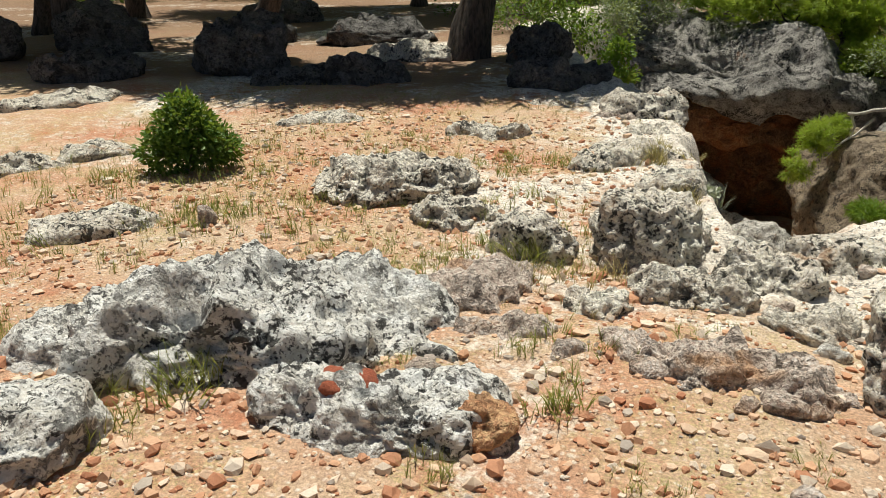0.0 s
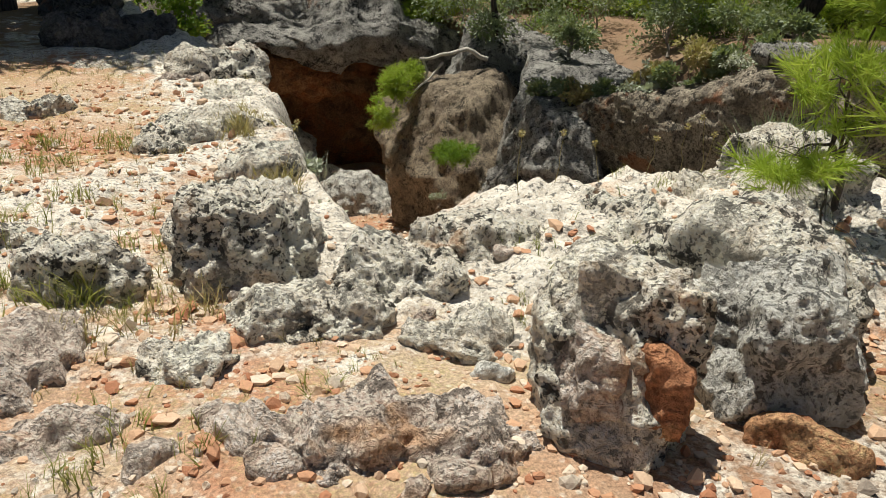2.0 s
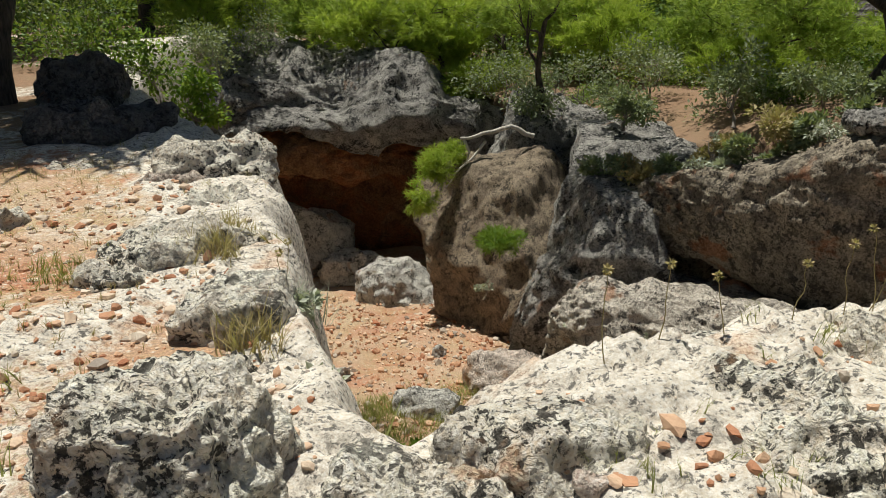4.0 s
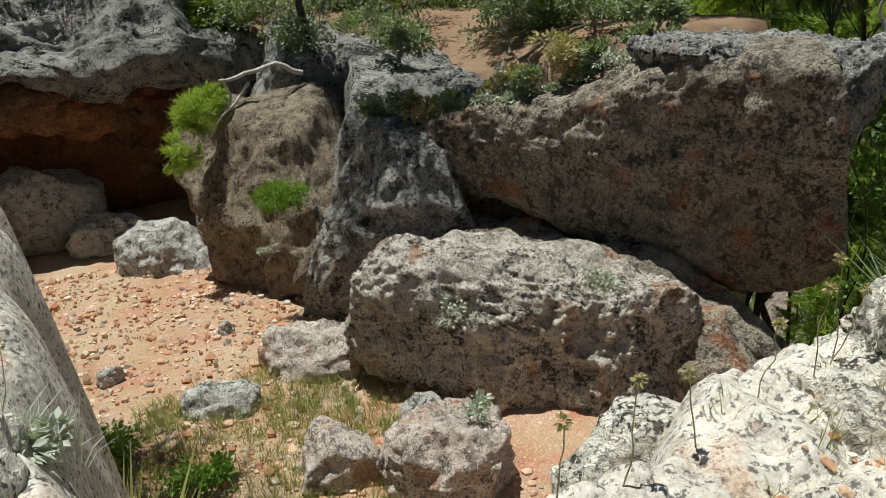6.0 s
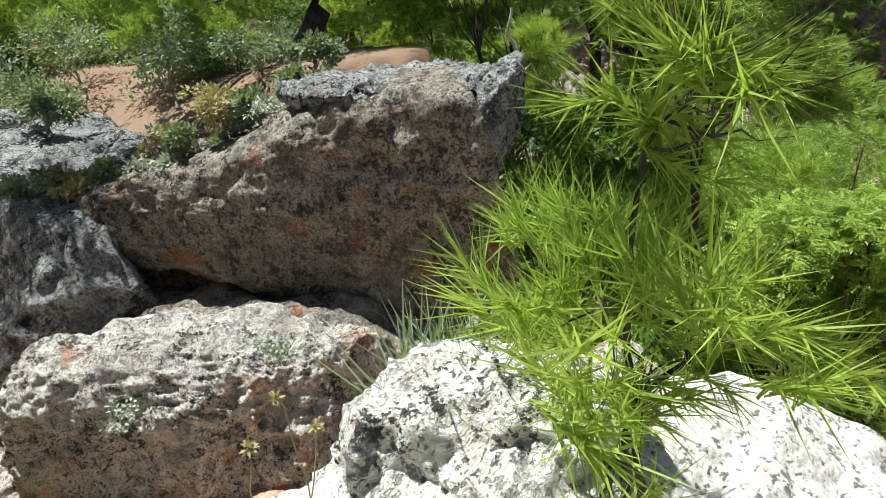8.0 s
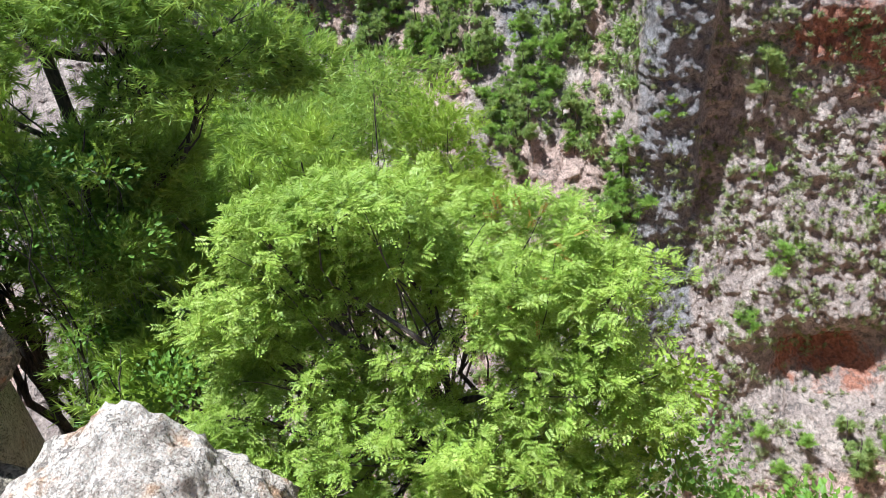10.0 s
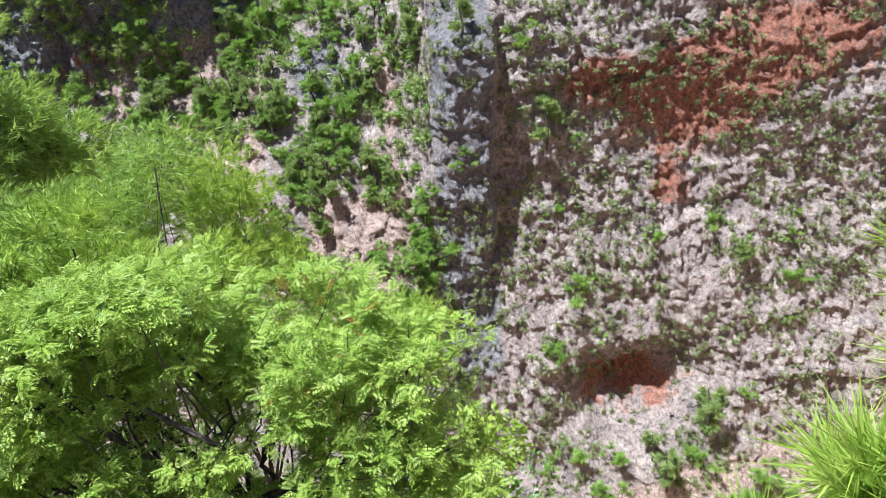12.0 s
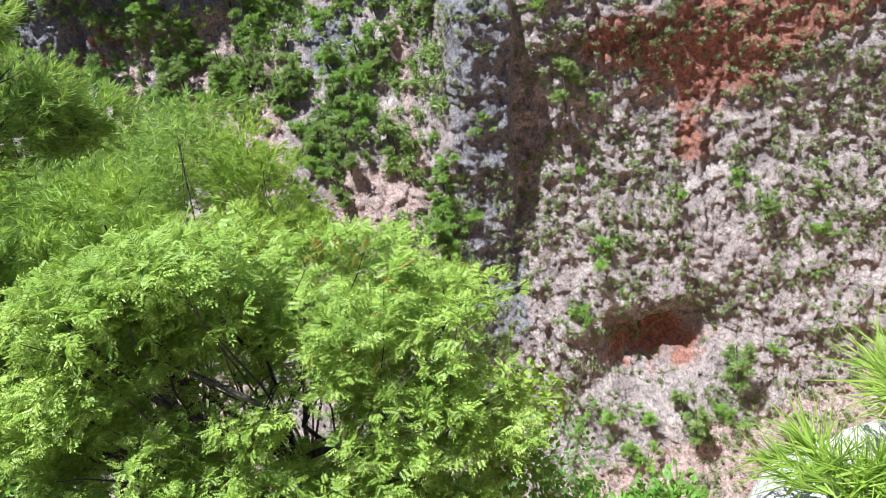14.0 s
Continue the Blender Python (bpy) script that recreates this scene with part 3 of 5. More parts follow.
rock("shaded_rock", -1.02, 11.3, 0.1, 0.8, 0.7, 0.5, 10, M_ROCK_SHADE, "dark pitted rock beside the green thicket", 5, 2.6, 0.2, 0.6, 0.1)
rock("shaded_rock", -0.42, 9.65, 0.0, 1.15, 0.9, 0.42, 8, M_ROCK_SHADE, "dark pitted rock at the wood's edge", 5, 2.6, 0.22, 0.6, 0.1)
rock("shaded_rock", -6.5, 8.85, 0.1, 1.3, 0.7, 0.32, 41, M_ROCK_SHADE, "dark grey rock lying in tree shade", 5, 2.6, 0.2, 0.5, 0.1)
rock("shaded_rock", -7.9, 11.0, 0.1, 1.4, 1.0, 0.7, 39, M_ROCK_SHADE, "dark grey rock lying in tree shade", 5, 2.6, 0.2, 0.5, 0.1)
rock(OUT, -4.0, 13.1, 0.15, 2.4, 1.1, 0.5, 21, M_ROCK_SHADE, "long low layered rock in the wood", 5, 3, 0.2, 0.5, 0.12)
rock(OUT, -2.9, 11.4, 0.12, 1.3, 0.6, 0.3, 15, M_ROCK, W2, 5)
rock(OUT, -6.2, 12.6, 0.12, 1.5, 0.9, 0.5, 30, M_ROCK_SHADE, "dark grey rock lying in tree shade", 5)
rock(OUT, -9.3, 9.6, 0.12, 1.6, 1.0, 0.8, 40, M_ROCK_SHADE, "dark grey rock lying in tree shade", 5)
rock(OUT, -7.2, 15.8, 0.2, 1.8, 1.0, 0.6, 30, M_ROCK_SHADE, "dark grey rock lying in tree shade", 5)

# pit floor
PB = "grey boulder lying on the floor of the pit"
rock("pit_boulder", 2.85, 17.4, -4.95, 1.5, 1.2, 0.9, -7, M_ROCK_GREY, PB, 5, 2.8, 0.16, 0.5, 0.12)
rock("pit_boulder", 3.75, 17.0, -4.95, 0.7, 0.7, 0.55, -7, M_ROCK_GREY, PB, 4, 2.8, 0.16, 0.5, 0.1)
rock("pit_boulder", 2.15, 19.3, -5.0, 1.4, 1.0, 0.6, -3, M_ROCK_GREY, PB, 5, 2.6, 0.16, 0.5, 0.12)
rock("pit_boulder", 1.1, 20.6, -5.0, 2.1, 1.6, 1.45, 0, M_ROCK_GREY, "large grey boulder in front of the cave mouth", 5, 2.7, 0.16, 0.5, 0.14)
rock("pit_boulder", 3.7, 11.3, -3.9, 1.3, 1.0, 0.68, -17, M_ROCK_PINK, PB, 5, 2.8, 0.17, 0.4, 0.1, 6)
rock("pit_boulder", 2.5, 10.85, -3.68, 0.72, 0.58, 0.36, -10, M_ROCK_GREY, PB, 5, 2.8, 0.16, 0.4, 0.08)
rock("pit_boulder", 3.14, 9.0, -3.4, 0.78, 0.7, 0.52, -19, M_ROCK_PINK, "pale pinkish boulder on the grassy pit floor", 5, 3, 0.15, 0.5, 0.08, 6)
rock("pit_boulder", 4.05, 8.45, -3.4, 1.2, 1.05, 0.8, -29, M_ROCK_PINK, PB, 6, 2.8, 0.15, 0.5, 0.09, 5)
rock("pit_boulder", 4.2, 9.55, -3.6, 0.5, 0.4, 0.42, -25, M_ROCK_GREY, PB, 4)
rock("pit_boulder", 3.1, 13.15, -4.1, 0.3, 0.25, 0.26, -11, M_ROCK_GREY, "small dark stone on the pit floor", 4)
rock("pit_boulder", 3.5, 12.6, -4.0, 0.32, 0.25, 0.2, 20, M_ROCK_GREY, "small dark stone on the pit floor", 4)
rock("pit_boulder", 1.55, 12.6, -3.95, 0.35, 0.25, 0.16, 20, M_ROCK_GREY, "small dark stone on the pit floor", 4)


def wedge(u):
    """Thin at one end, tall at the other, hollowed below."""
    k = (u[:, 0] + 1) / 2
    top = np.interp(k, [0, 0.24, 0.42, 0.6, 0.78, 1], [0.0, 0.25, 0.35, 0.74, 0.93, 1.0])
    bot = np.interp(k, [0, 0.24, 0.6, 0.83, 1], [-0.75, -0.75, -0.9, -1.0, -0.85])
    u = u.copy()
    front = np.clip(-u[:, 1], 0, 1)
    u[:, 1] = u[:, 1] + 0.16 * smooth(0.3, -1.0, u[:, 2]) * front
    u[:, 2] = bot + (top - bot) * (u[:, 2] + 1) / 2
    return u


def undercut(u):
    """Narrower towards the foot."""
    u = u.copy()
    u[:, :2] *= (0.58 + 0.42 * smooth(-1.0, 0.75, u[:, 2]))[:, None]
    return u


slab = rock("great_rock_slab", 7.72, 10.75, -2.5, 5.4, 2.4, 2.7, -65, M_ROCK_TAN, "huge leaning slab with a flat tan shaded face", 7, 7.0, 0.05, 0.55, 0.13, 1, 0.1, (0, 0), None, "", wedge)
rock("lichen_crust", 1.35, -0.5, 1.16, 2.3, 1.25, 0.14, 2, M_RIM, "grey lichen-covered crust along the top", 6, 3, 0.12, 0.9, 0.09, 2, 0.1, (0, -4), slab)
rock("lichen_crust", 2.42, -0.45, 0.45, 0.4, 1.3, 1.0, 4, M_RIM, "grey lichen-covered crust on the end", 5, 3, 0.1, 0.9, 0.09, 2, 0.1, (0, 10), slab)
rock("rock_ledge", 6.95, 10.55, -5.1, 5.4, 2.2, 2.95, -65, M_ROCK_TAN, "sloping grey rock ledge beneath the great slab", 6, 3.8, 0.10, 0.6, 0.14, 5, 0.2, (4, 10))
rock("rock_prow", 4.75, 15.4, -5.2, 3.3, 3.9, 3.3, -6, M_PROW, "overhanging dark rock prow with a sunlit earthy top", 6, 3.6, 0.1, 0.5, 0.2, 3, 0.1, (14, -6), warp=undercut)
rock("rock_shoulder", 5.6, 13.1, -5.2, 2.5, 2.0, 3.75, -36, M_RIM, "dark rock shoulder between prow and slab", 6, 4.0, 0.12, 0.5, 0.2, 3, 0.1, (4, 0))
rock("rock_shoulder", 6.6, 15.0, -4.6, 3.2, 3.6, 3.65, -20, M_RIM, "dark rock carrying the shrubs behind the slab", 5, 4.0, 0.08, 0.5, 0.2, 3, 0.1)
rock("rock_shoulder", 8.9, 12.9, -4.0, 3.6, 2.2, 3.35, -36, M_RIM, "dark rock carrying the shrubs behind the slab", 5, 4.0, 0.08, 0.5, 0.2, 3, 0.1)
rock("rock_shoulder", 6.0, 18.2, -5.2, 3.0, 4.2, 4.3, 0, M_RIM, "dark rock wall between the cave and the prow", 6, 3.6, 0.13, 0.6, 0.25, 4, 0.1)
for bx, by, bz, bw, bd, bh in ((1.3, 4.95, -1.5, 0.6, 0.6, 1.4), (1.18, 5.65, -1.7, 0.7, 0.8, 1.6), (1.1, 6.5, -1.9, 0.7, 1.0, 1.85), (1.05, 7.45, -2.0, 0.7, 1.0, 1.95), (0.95, 8.4, -2.0, 0.7, 1.0, 2.05), (2.0, 4.75, -1.4, 0.9, 0.5, 1.45), (2.9, 4.95, -1.4, 1.0, 0.5, 1.55)):
    rock("bank_rock", bx - 0.22 if by > 4.96 else bx, by, bz - 0.12, bw, bd, bh, 0, M_ROCK, "pitted pale limestone wall of the pit's bank", 5, 3.2, 0.16, 0.6, 0.1, 4, 0.2, group="bank rocks")
rock("rock_block", 5.6, 9.7, -3.78, 4.0, 1.5, 1.75, -43, M_ROCK_BLOCK, "long fallen block with a rounded lichen-spotted top", 7, 3.8, 0.14, 0.75, 0.085, 4, 0.1, (6, 8))
rock("pale_boulder", 6.75, 5.95, -4.0, 1.7, 1.5, 2.42, -50, M_ROCK_PINK, "large pale pink boulder below the bank", 6, 4.2, 0.12, 0.55, 0.07, 3)
rock("cave_rim", 1.9, 21.6, -2.0, 8.2, 4.2, 1.5, 0, M_RIM, "dark layered rock rim overhanging the cave", 6, 3.6, 0.22, 0.9, 0.22, 4, 0.1, (0, 7))
rock("cave_wall", 1.8, 22.3, -5.2, 7.6, 2.6, 4.0, 0, M_CAVE, "ochre rock wall inside the cave", 5, 3.6, 0.1, 0.4, 0.3, 4, 0.1)
rock("cave_wall", 1.4, 20.9, -2.75, 5.6, 2.6, 1.1, 0, M_CAVE, "ochre rock under the cave rim", 5, 3.4, 0.1, 0.4, 0.3, 4, 0.1, (0, 8))
# rocks at the brink of the gorge
BR = "white pitted rock at the brink of the gorge"
rock("brink_rock", 4.95, 2.3, -0.3, 0.44, 0.4, 0.24, -107, M_ROCK_WHITE, BR, 5, 2.5, 0.2, 0.6, 0.07, 4, 0.4)
rock("brink_rock", 4.95, 1.98, -0.3, 0.4, 0.35, 0.2, -100, M_ROCK_WHITE, BR, 5, 2.5, 0.2, 0.6, 0.07, 4, 0.4)
rock("brink_rock", 4.93, 1.55, -0.28, 0.55, 0.4, 0.3, -120, M_ROCK_WHITE, BR, 5, 2.5, 0.2, 0.6, 0.07, 4, 0.4)
rock("brink_rock", 5.05, 1.1, -0.25, 0.6, 0.45, 0.4, -120, M_ROCK_WHITE, BR, 5, 2.5, 0.2, 0.6, 0.07, 4, 0.4)

# ---- far cliff ----
def cliff_x(y, z):
    """The gorge wall: a steep face, a wooded slope beside it, a back wall above the slope and one upright buttress between."""
    wall = np.interp(z, [-90, -58, -50, -30, -16, -14.5, 20], [40, 54, 62, 72.5, 75, 75.6, 90])
    foot = -9 - 6.5 * smooth(17, 27, y)
    over = np.clip(z - foot, 0, 99)
    slope = 70 + 0.95 * (np.minimum(z, foot) + 30) + 0.1 * over + 1.2 * over * smooth(19, 15, y)
    side = smooth(-2, 8, y + 1.6 * fbm(np.stack([y * 0.15, z * 0.2, z * 0], 1), 3, 28))
    mid = -2.5 - 0.077 * (z + 17) + 1.1 * fbm(np.stack([y * 0.1, z * 0.16, z * 0], 1), 3, 29)
    col = smooth(4.8, 1.0, y - mid) * smooth(-3.4, -2.2, y - mid) * smooth(-46, -40, z) * smooth(-9, -12.5, z)
    x = wall * (1 - side) + slope * side
    return x * (1 - col) + np.minimum(x, 71.2 + 0.12 * (z + 25)) * col


def cliff_full(yy, zz):
    cp = np.stack([yy, zz, zz * 0], 1)
    bend_ = fbm(cp * 0.12, 3, 30)
    rel = 1.3 * fbm(cp * 0.09, 3, 31) + 0.9 * ridged(cp * (0.34, 0.08, 1) + bend_[:, None] * 0.6, 3, 33) + 0.75 * fbm(cp * (0.42, 0.4, 1), 5, 35, 0.66) + 0.42 * ridged(cp * (1.3, 0.9, 1) + bend_[:, None], 3, 39) + 0.3 * fbm(cp * 2.2, 2, 43)
    ledge = zz * 0.32 + 1.4 * bend_ + 0.4 * fbm(cp * 0.6, 2, 36)
    step = (ledge - np.floor(ledge)) - 0.5
    strata = 0.5 * step * smooth(0.5, 0.36, np.abs(step))
    hollow = 6.0 * np.exp(-((yy + 16) / 6.2) ** 2 - ((zz + 45.2 + 0.12 * (yy + 16)) / 3.0) ** 2) + 0.7 * np.exp(-((yy + 24) / 9) ** 2 - ((zz + 22) / 6) ** 2)
    calm = 1 - 0.55 * np.exp(-((yy + 27) / 11) ** 2 - ((zz + 20) / 5.5) ** 2)
    return cliff_x(yy, zz) - rel * calm - strata + hollow


cy, cz = axis_steps(-52, 62, 0.2, -120, 120, 1.12), axis_steps(-60, -2, 0.17, -90, 22, 1.12)
CY, CZ = np.meshgrid(cy, cz)
yy, zz = CY.ravel(), CZ.ravel()
cp = np.stack([yy, zz, zz * 0], 1)


def cliff_material():
    m, nt, b = material("far_cliff_limestone")
    v = place(nt)
    med, fine = nz(nt, v, 0.45, 6, 0.7, 0.4), nz(nt, v, 2.6, 6, 0.75)
    col = ramp(nt, med, [(0.33, (0.25, 0.20, 0.185)), (0.5, (0.42, 0.335, 0.295)), (0.66, (0.55, 0.455, 0.40))])

    def zone(key, k=1.2):
        at = nt.nodes.new("ShaderNodeAttribute")
        at.attribute_name = key
        return span(nt, calc(nt, "ADD", at.outputs["Fac"], calc(nt, "MULTIPLY", calc(nt, "SUBTRACT", med, 0.5), k)), 0.38, 0.6)
    col = mix(nt, calc(nt, "MULTIPLY", zone("grey"), 0.8), col, mix(nt, fine, (0.15, 0.15, 0.165), (0.29, 0.28, 0.29)))
    col = mix(nt, calc(nt, "MULTIPLY", zone("red", 1.6), 0.9), col, mix(nt, fine, (0.26, 0.085, 0.05), (0.48, 0.21, 0.13)))
    col = mix(nt, calc(nt, "MULTIPLY", zone("scree"), 0.9), col, mix(nt, fine, (0.40, 0.26, 0.21), (0.58, 0.43, 0.36)))
    dark = calc(nt, "MULTIPLY", span(nt, nz(nt, v, 1.5, 6, 0.7, 0.8), 0.54, 0.6), 0.6)
    col = mix(nt, dark, col, (0.10, 0.095, 0.09))
    col = mix(nt, 0.55, col, mix(nt, span(nt, fine, 0.35, 0.65), (0.15, 0.15, 0.15), (0.88, 0.88, 0.88)), "OVERLAY")
    nt.links.new(col, b.inputs["Base Color"])
    b.inputs["Roughness"].default_value = 0.95
    b.inputs["Specular IOR Level"].default_value = 0.15
    bump(nt, b, calc(nt, "ADD", med, fine), 1.0, 0.6)
    return m


def bell(y, z, ry, rz):
    return np.exp(-((yy - y) / ry) ** 2 - ((zz - z) / rz) ** 2)


i = np.arange(len(cy) * len(cz)).reshape(len(cz), len(cy))
c_me = mesh_from("far_cliff", np.stack([cliff_full(yy, zz), yy, zz], 1), np.stack([i[:-1, :-1], i[1:, :-1], i[1:, 1:], i[:-1, 1:]], 2).reshape(-1, 4), cliff_material())
c_red = 0.95 * bell(-25, -20, 8, 5.5) + 0.8 * bell(-36, -15.5, 10, 4.5) + 0.6 * bell(-14.5, -17, 5, 3.5) + 0.6 * bell(-21.5, -28, 2.5, 2.5) + 0.8 * bell(-15.5, -45.3, 6, 2.8) + 0.55 * bell(32, -12, 6, 4)
# Grey-blue on buttress and back wall also puts their shade into the colour.
c_grey_shade = 0.62 * smooth(4.2, 2.2, np.abs(yy + 2.5 + 0.077 * (zz + 17))) * smooth(-48, -40, zz) + 0.8 * bell(11, -15, 4, 4) + 0.7 * smooth(17, 19, yy) * smooth(-16, -11, zz) + 0.35 * bell(-9, -26, 3, 10)
c_scree = smooth(1, 5, yy) * smooth(0.02, 0.3, fbm(cp * (0.2, 0.07, 1), 3, 41)) * smooth(-8, -12, zz) * 0.9
c_scree = np.maximum(c_scree, 0.9 * smooth(-50, -53, zz + 0.12 * (yy + 20)))
for key, val in (("red", c_red), ("grey", c_grey_shade), ("scree", c_scree)):
    a = c_me.attributes.new(key, "FLOAT", "POINT")
    a.data.foreach_set("value", val.astype(np.float32))
tagged(new("far_cliff", c_me), "far gorge wall of grey and red limestone", "cliff", kind="structure")

# ---- plants ----
RNG = np.random.RandomState(5)


def unit(v):
    return v / (np.linalg.norm(v, axis=-1, keepdims=True) + 1e-9)


def leaves(name, tv, tf, pos, direction, size, mat, parent=None, label="", roll=0.5):
    """One mesh of many leaves, each the template tv, tf laid along its direction."""
    n = len(pos)
    fwd = unit(direction)
    up = unit(np.stack([RNG.normal(0, roll, n), RNG.normal(0, roll, n), np.ones(n)], 1))
    right = unit(np.cross(fwd, up))
    up = np.cross(right, fwd)
    s = np.asarray(size).reshape(-1, 1, 1) * np.ones((n, 1, 1))
    v = pos[:, None, :] + s * (tv[None, :, 0:1] * right[:, None] + tv[None, :, 1:2] * fwd[:, None] + tv[None, :, 2:3] * up[:, None])
    f = (tf[None] + (np.arange(n) * len(tv))[:, None, None]).reshape(-1, tf.shape[1])
    me = mesh_from(name, v.reshape(-1, 3), f, mat, False)
    return part_mesh(name, me, parent, label) if parent else new(name, me)


def pinnate(pairs=5):
    """A pinnate leaf one unit long: pairs of folded leaflets along a stalk."""
    v, f = [], []
    for i in range(pairs + 1):
        y = 0.2 + 0.62 * i / pairs
        droop = -0.16 * (y ** 2)
        for s in ((-1, 1) if i < pairs else (0,)):
            dx, dy, ln, w = (0.86 * s, 0.5, 0.27, 0.05) if s else (0, 1, 0.22, 0.05)
            px, py = -dy, dx
            k = len(v)
            v += [(0, y, droop), (dx * ln * 0.5 + px * w, y + dy * ln * 0.5 + py * w, droop - 0.01), (dx * ln, y + dy * ln, droop - 0.07), (dx * ln * 0.5 - px * w, y + dy * ln * 0.5 - py * w, droop - 0.01)]
            f += [(k, k + 1, k + 2, k + 3)]
    return np.array(v), np.array(f)


def tuft(n=16, spread=0.75, width=0.028, seed=3):
    """A brush of thin needles one unit long."""
    r = np.random.RandomState(seed)
    v, f = [], []
    for i in range(n):
        d = np.array([r.normal(0, spread), 1.0, r.normal(0, spread)])
        d /= np.linalg.norm(d)
        d *= r.uniform(0.7, 1.05)
        base = np.array([0, r.uniform(-0.7, 0.1), 0])
        side = np.cross(d, r.normal(size=3))
        side = side / np.linalg.norm(side) * width
        k = len(v)
        v += [tuple(base - side), tuple(base + side), tuple(base + d)]
        f += [(k, k + 1, k + 2)]
    return np.array(v), np.array(f)


def oval():
    """One small folded leaf."""
    return np.array([(0, 0, 0), (0.28, 0.45, 0.06), (0, 1, 0.0), (-0.28, 0.45, 0.06)]), np.array([(0, 1, 2, 3)])


def blade(n=7, seed=1):
    """A clump of bending grass blades one unit tall."""
    r = np.random.RandomState(seed)
    v, f = [], []
    for i in range(n):
        a, lean = r.uniform(0, 6.28), r.uniform(0.1, 0.75)
        bx, bz = r.normal(0, 0.12, 2)
        h = r.uniform(0.55, 1.0)
        c, s = math.cos(a), math.sin(a)
        k = len(v)
        for t, w in ((0, 0.016), (0.55, 0.013), (1.0, 0.002)):
            o = lean * t * t * h
            v += [(bx + c * o - s * w, t * h, bz + s * o + c * w), (bx + c * o + s * w, t * h, bz + s * o - c * w)]
        f += [(k, k + 1, k + 3, k + 2), (k + 2, k + 3, k + 5, k + 4)]
    return np.array(v), np.array(f)


def blob_points(blobs, n, shell=0.45, gap=1.6, seed=0, keep=-0.12):
    """Places and outward ways in a set of ellipsoids (x, y, z, rx, ry, rz), thicker near their skin, with gaps."""
    r = np.random.RandomState(seed)
    vol = np.array([b[3] * b[4] * b[5] for b in blobs]) ** 0.8
    which = r.choice(len(blobs), n * 2, p=vol / vol.sum())
    b = np.array(blobs)[which]
    d = unit(r.normal(size=(n * 2, 3)))
    p = b[:, :3] + d * b[:, 3:] * (r.uniform(0, 1, (n * 2, 1)) ** shell) * (1 + 0.22 * vnoise(d * 2.3 + which[:, None], seed)[:, None])
    ok = fbm(p * gap, 2, seed + 3) > keep
    return p[ok][:n], d[ok][:n]


def clump_points(blobs, n, shell=0.4, gap=1.6, seed=0, keep=-0.12, per=12, spread=0.22):
    """Like blob_points, but gathered into sprays round shoot tips, with gaps between the sprays."""
    c, cd = blob_points(blobs, max(6, n // per), shell, gap, seed, keep)
    if len(c) == 0:
        return blob_points(blobs, n, shell, gap, seed, -9)
    r = np.random.RandomState(seed + 71)
    mean = float(np.mean([b[3] for b in blobs]))
    o = r.normal(size=(len(c) * per, 3)) * spread * mean * (1, 1, 0.5)
    return np.repeat(c, per, 0) + o, np.repeat(cd, per, 0) * 0.6 + unit(o) * 0.7


PINNATE, OVAL = pinnate(), oval()
TUFT, TUFT_LONG, TUFT_FAR = tuft(14, 0.7, 0.045), tuft(26, 0.55, 0.02, 8), tuft(11, 0.9, 0.06, 4)
TUFT_MID = tuft(9, 0.8, 0.05, 12)
TUFT_COARSE = tuft(5, 0.9, 0.11, 6)
BLADES = [blade(8, k) for k in range(3)]


def woody(name, base, blobs, r0, mat, parent, seed, lean=0.12, twigs=10, forks=None):
    """Trunk from base to the crown's middle, limbs to the blobs, twigs inside them."""
    c = np.mean([b[:3] for b in blobs], 0)
    top = np.array(forks) if forks is not None else np.asarray(base) * 0.35 + c * 0.65
    line = bend(base, top, 10, 0, lean, seed)
    rad = np.linspace(r0, r0 * 0.55, 10)
    rad[0] *= 1.35
    part_mesh("trunk", mesh_from("trunk", *tube(line, rad, 10, seed, 0.25), mat), parent)
    r = np.random.RandomState(seed)
    for k, b in enumerate(blobs):
        start = line[r.randint(5, 10)]
        limb = bend(start, b[:3], 8, r.uniform(-0.1, 0.1), 0.16, seed + k)
        pieces = [tube(limb, np.linspace(r0 * 0.42, r0 * 0.14, 8), 6, seed + k, 0.2)]
        for j in range(twigs):
            d = unit(r.normal(size=3))
            s = limb[r.randint(3, 8)]
            e = np.array(b[:3]) + d * np.array(b[3:]) * r.uniform(0.5, 0.95)
            pieces.append(tube(bend(s, e, 5, 0, 0.15, seed + 31 * k + j), np.linspace(r0 * 0.13, r0 * 0.03, 5), 4))
        part_mesh("limb", mesh_from("limb", *join_parts(pieces), mat), parent)


def base_of(name, x, y, z, label, category, group=""):
    return tagged(new(name), label, category, group)


def pine(label, base, blobs, n, r0=0.14, mat=None, seed=1, size=0.16, tmpl=None, twigs=8, name="pine_tree", forks=None, up=0.5, gap=1.6, keep=-0.12, bark=None, shell=0.4):
    ob = base_of(name, *base, label, "tree")
    woody(name, base, blobs, r0, bark or M_BARK, ob, seed, 0.1, twigs, forks)
    p, d = clump_points(blobs, n, shell, gap, seed, keep)
    d = d + np.array([0, 0, up]) + RNG.normal(0, 0.3, p.shape)
    leaves("crown", *(tmpl or TUFT), p, d, RNG.uniform(0.7, 1.2, len(p)) * size, mat or M_PINE, ob)
    return ob


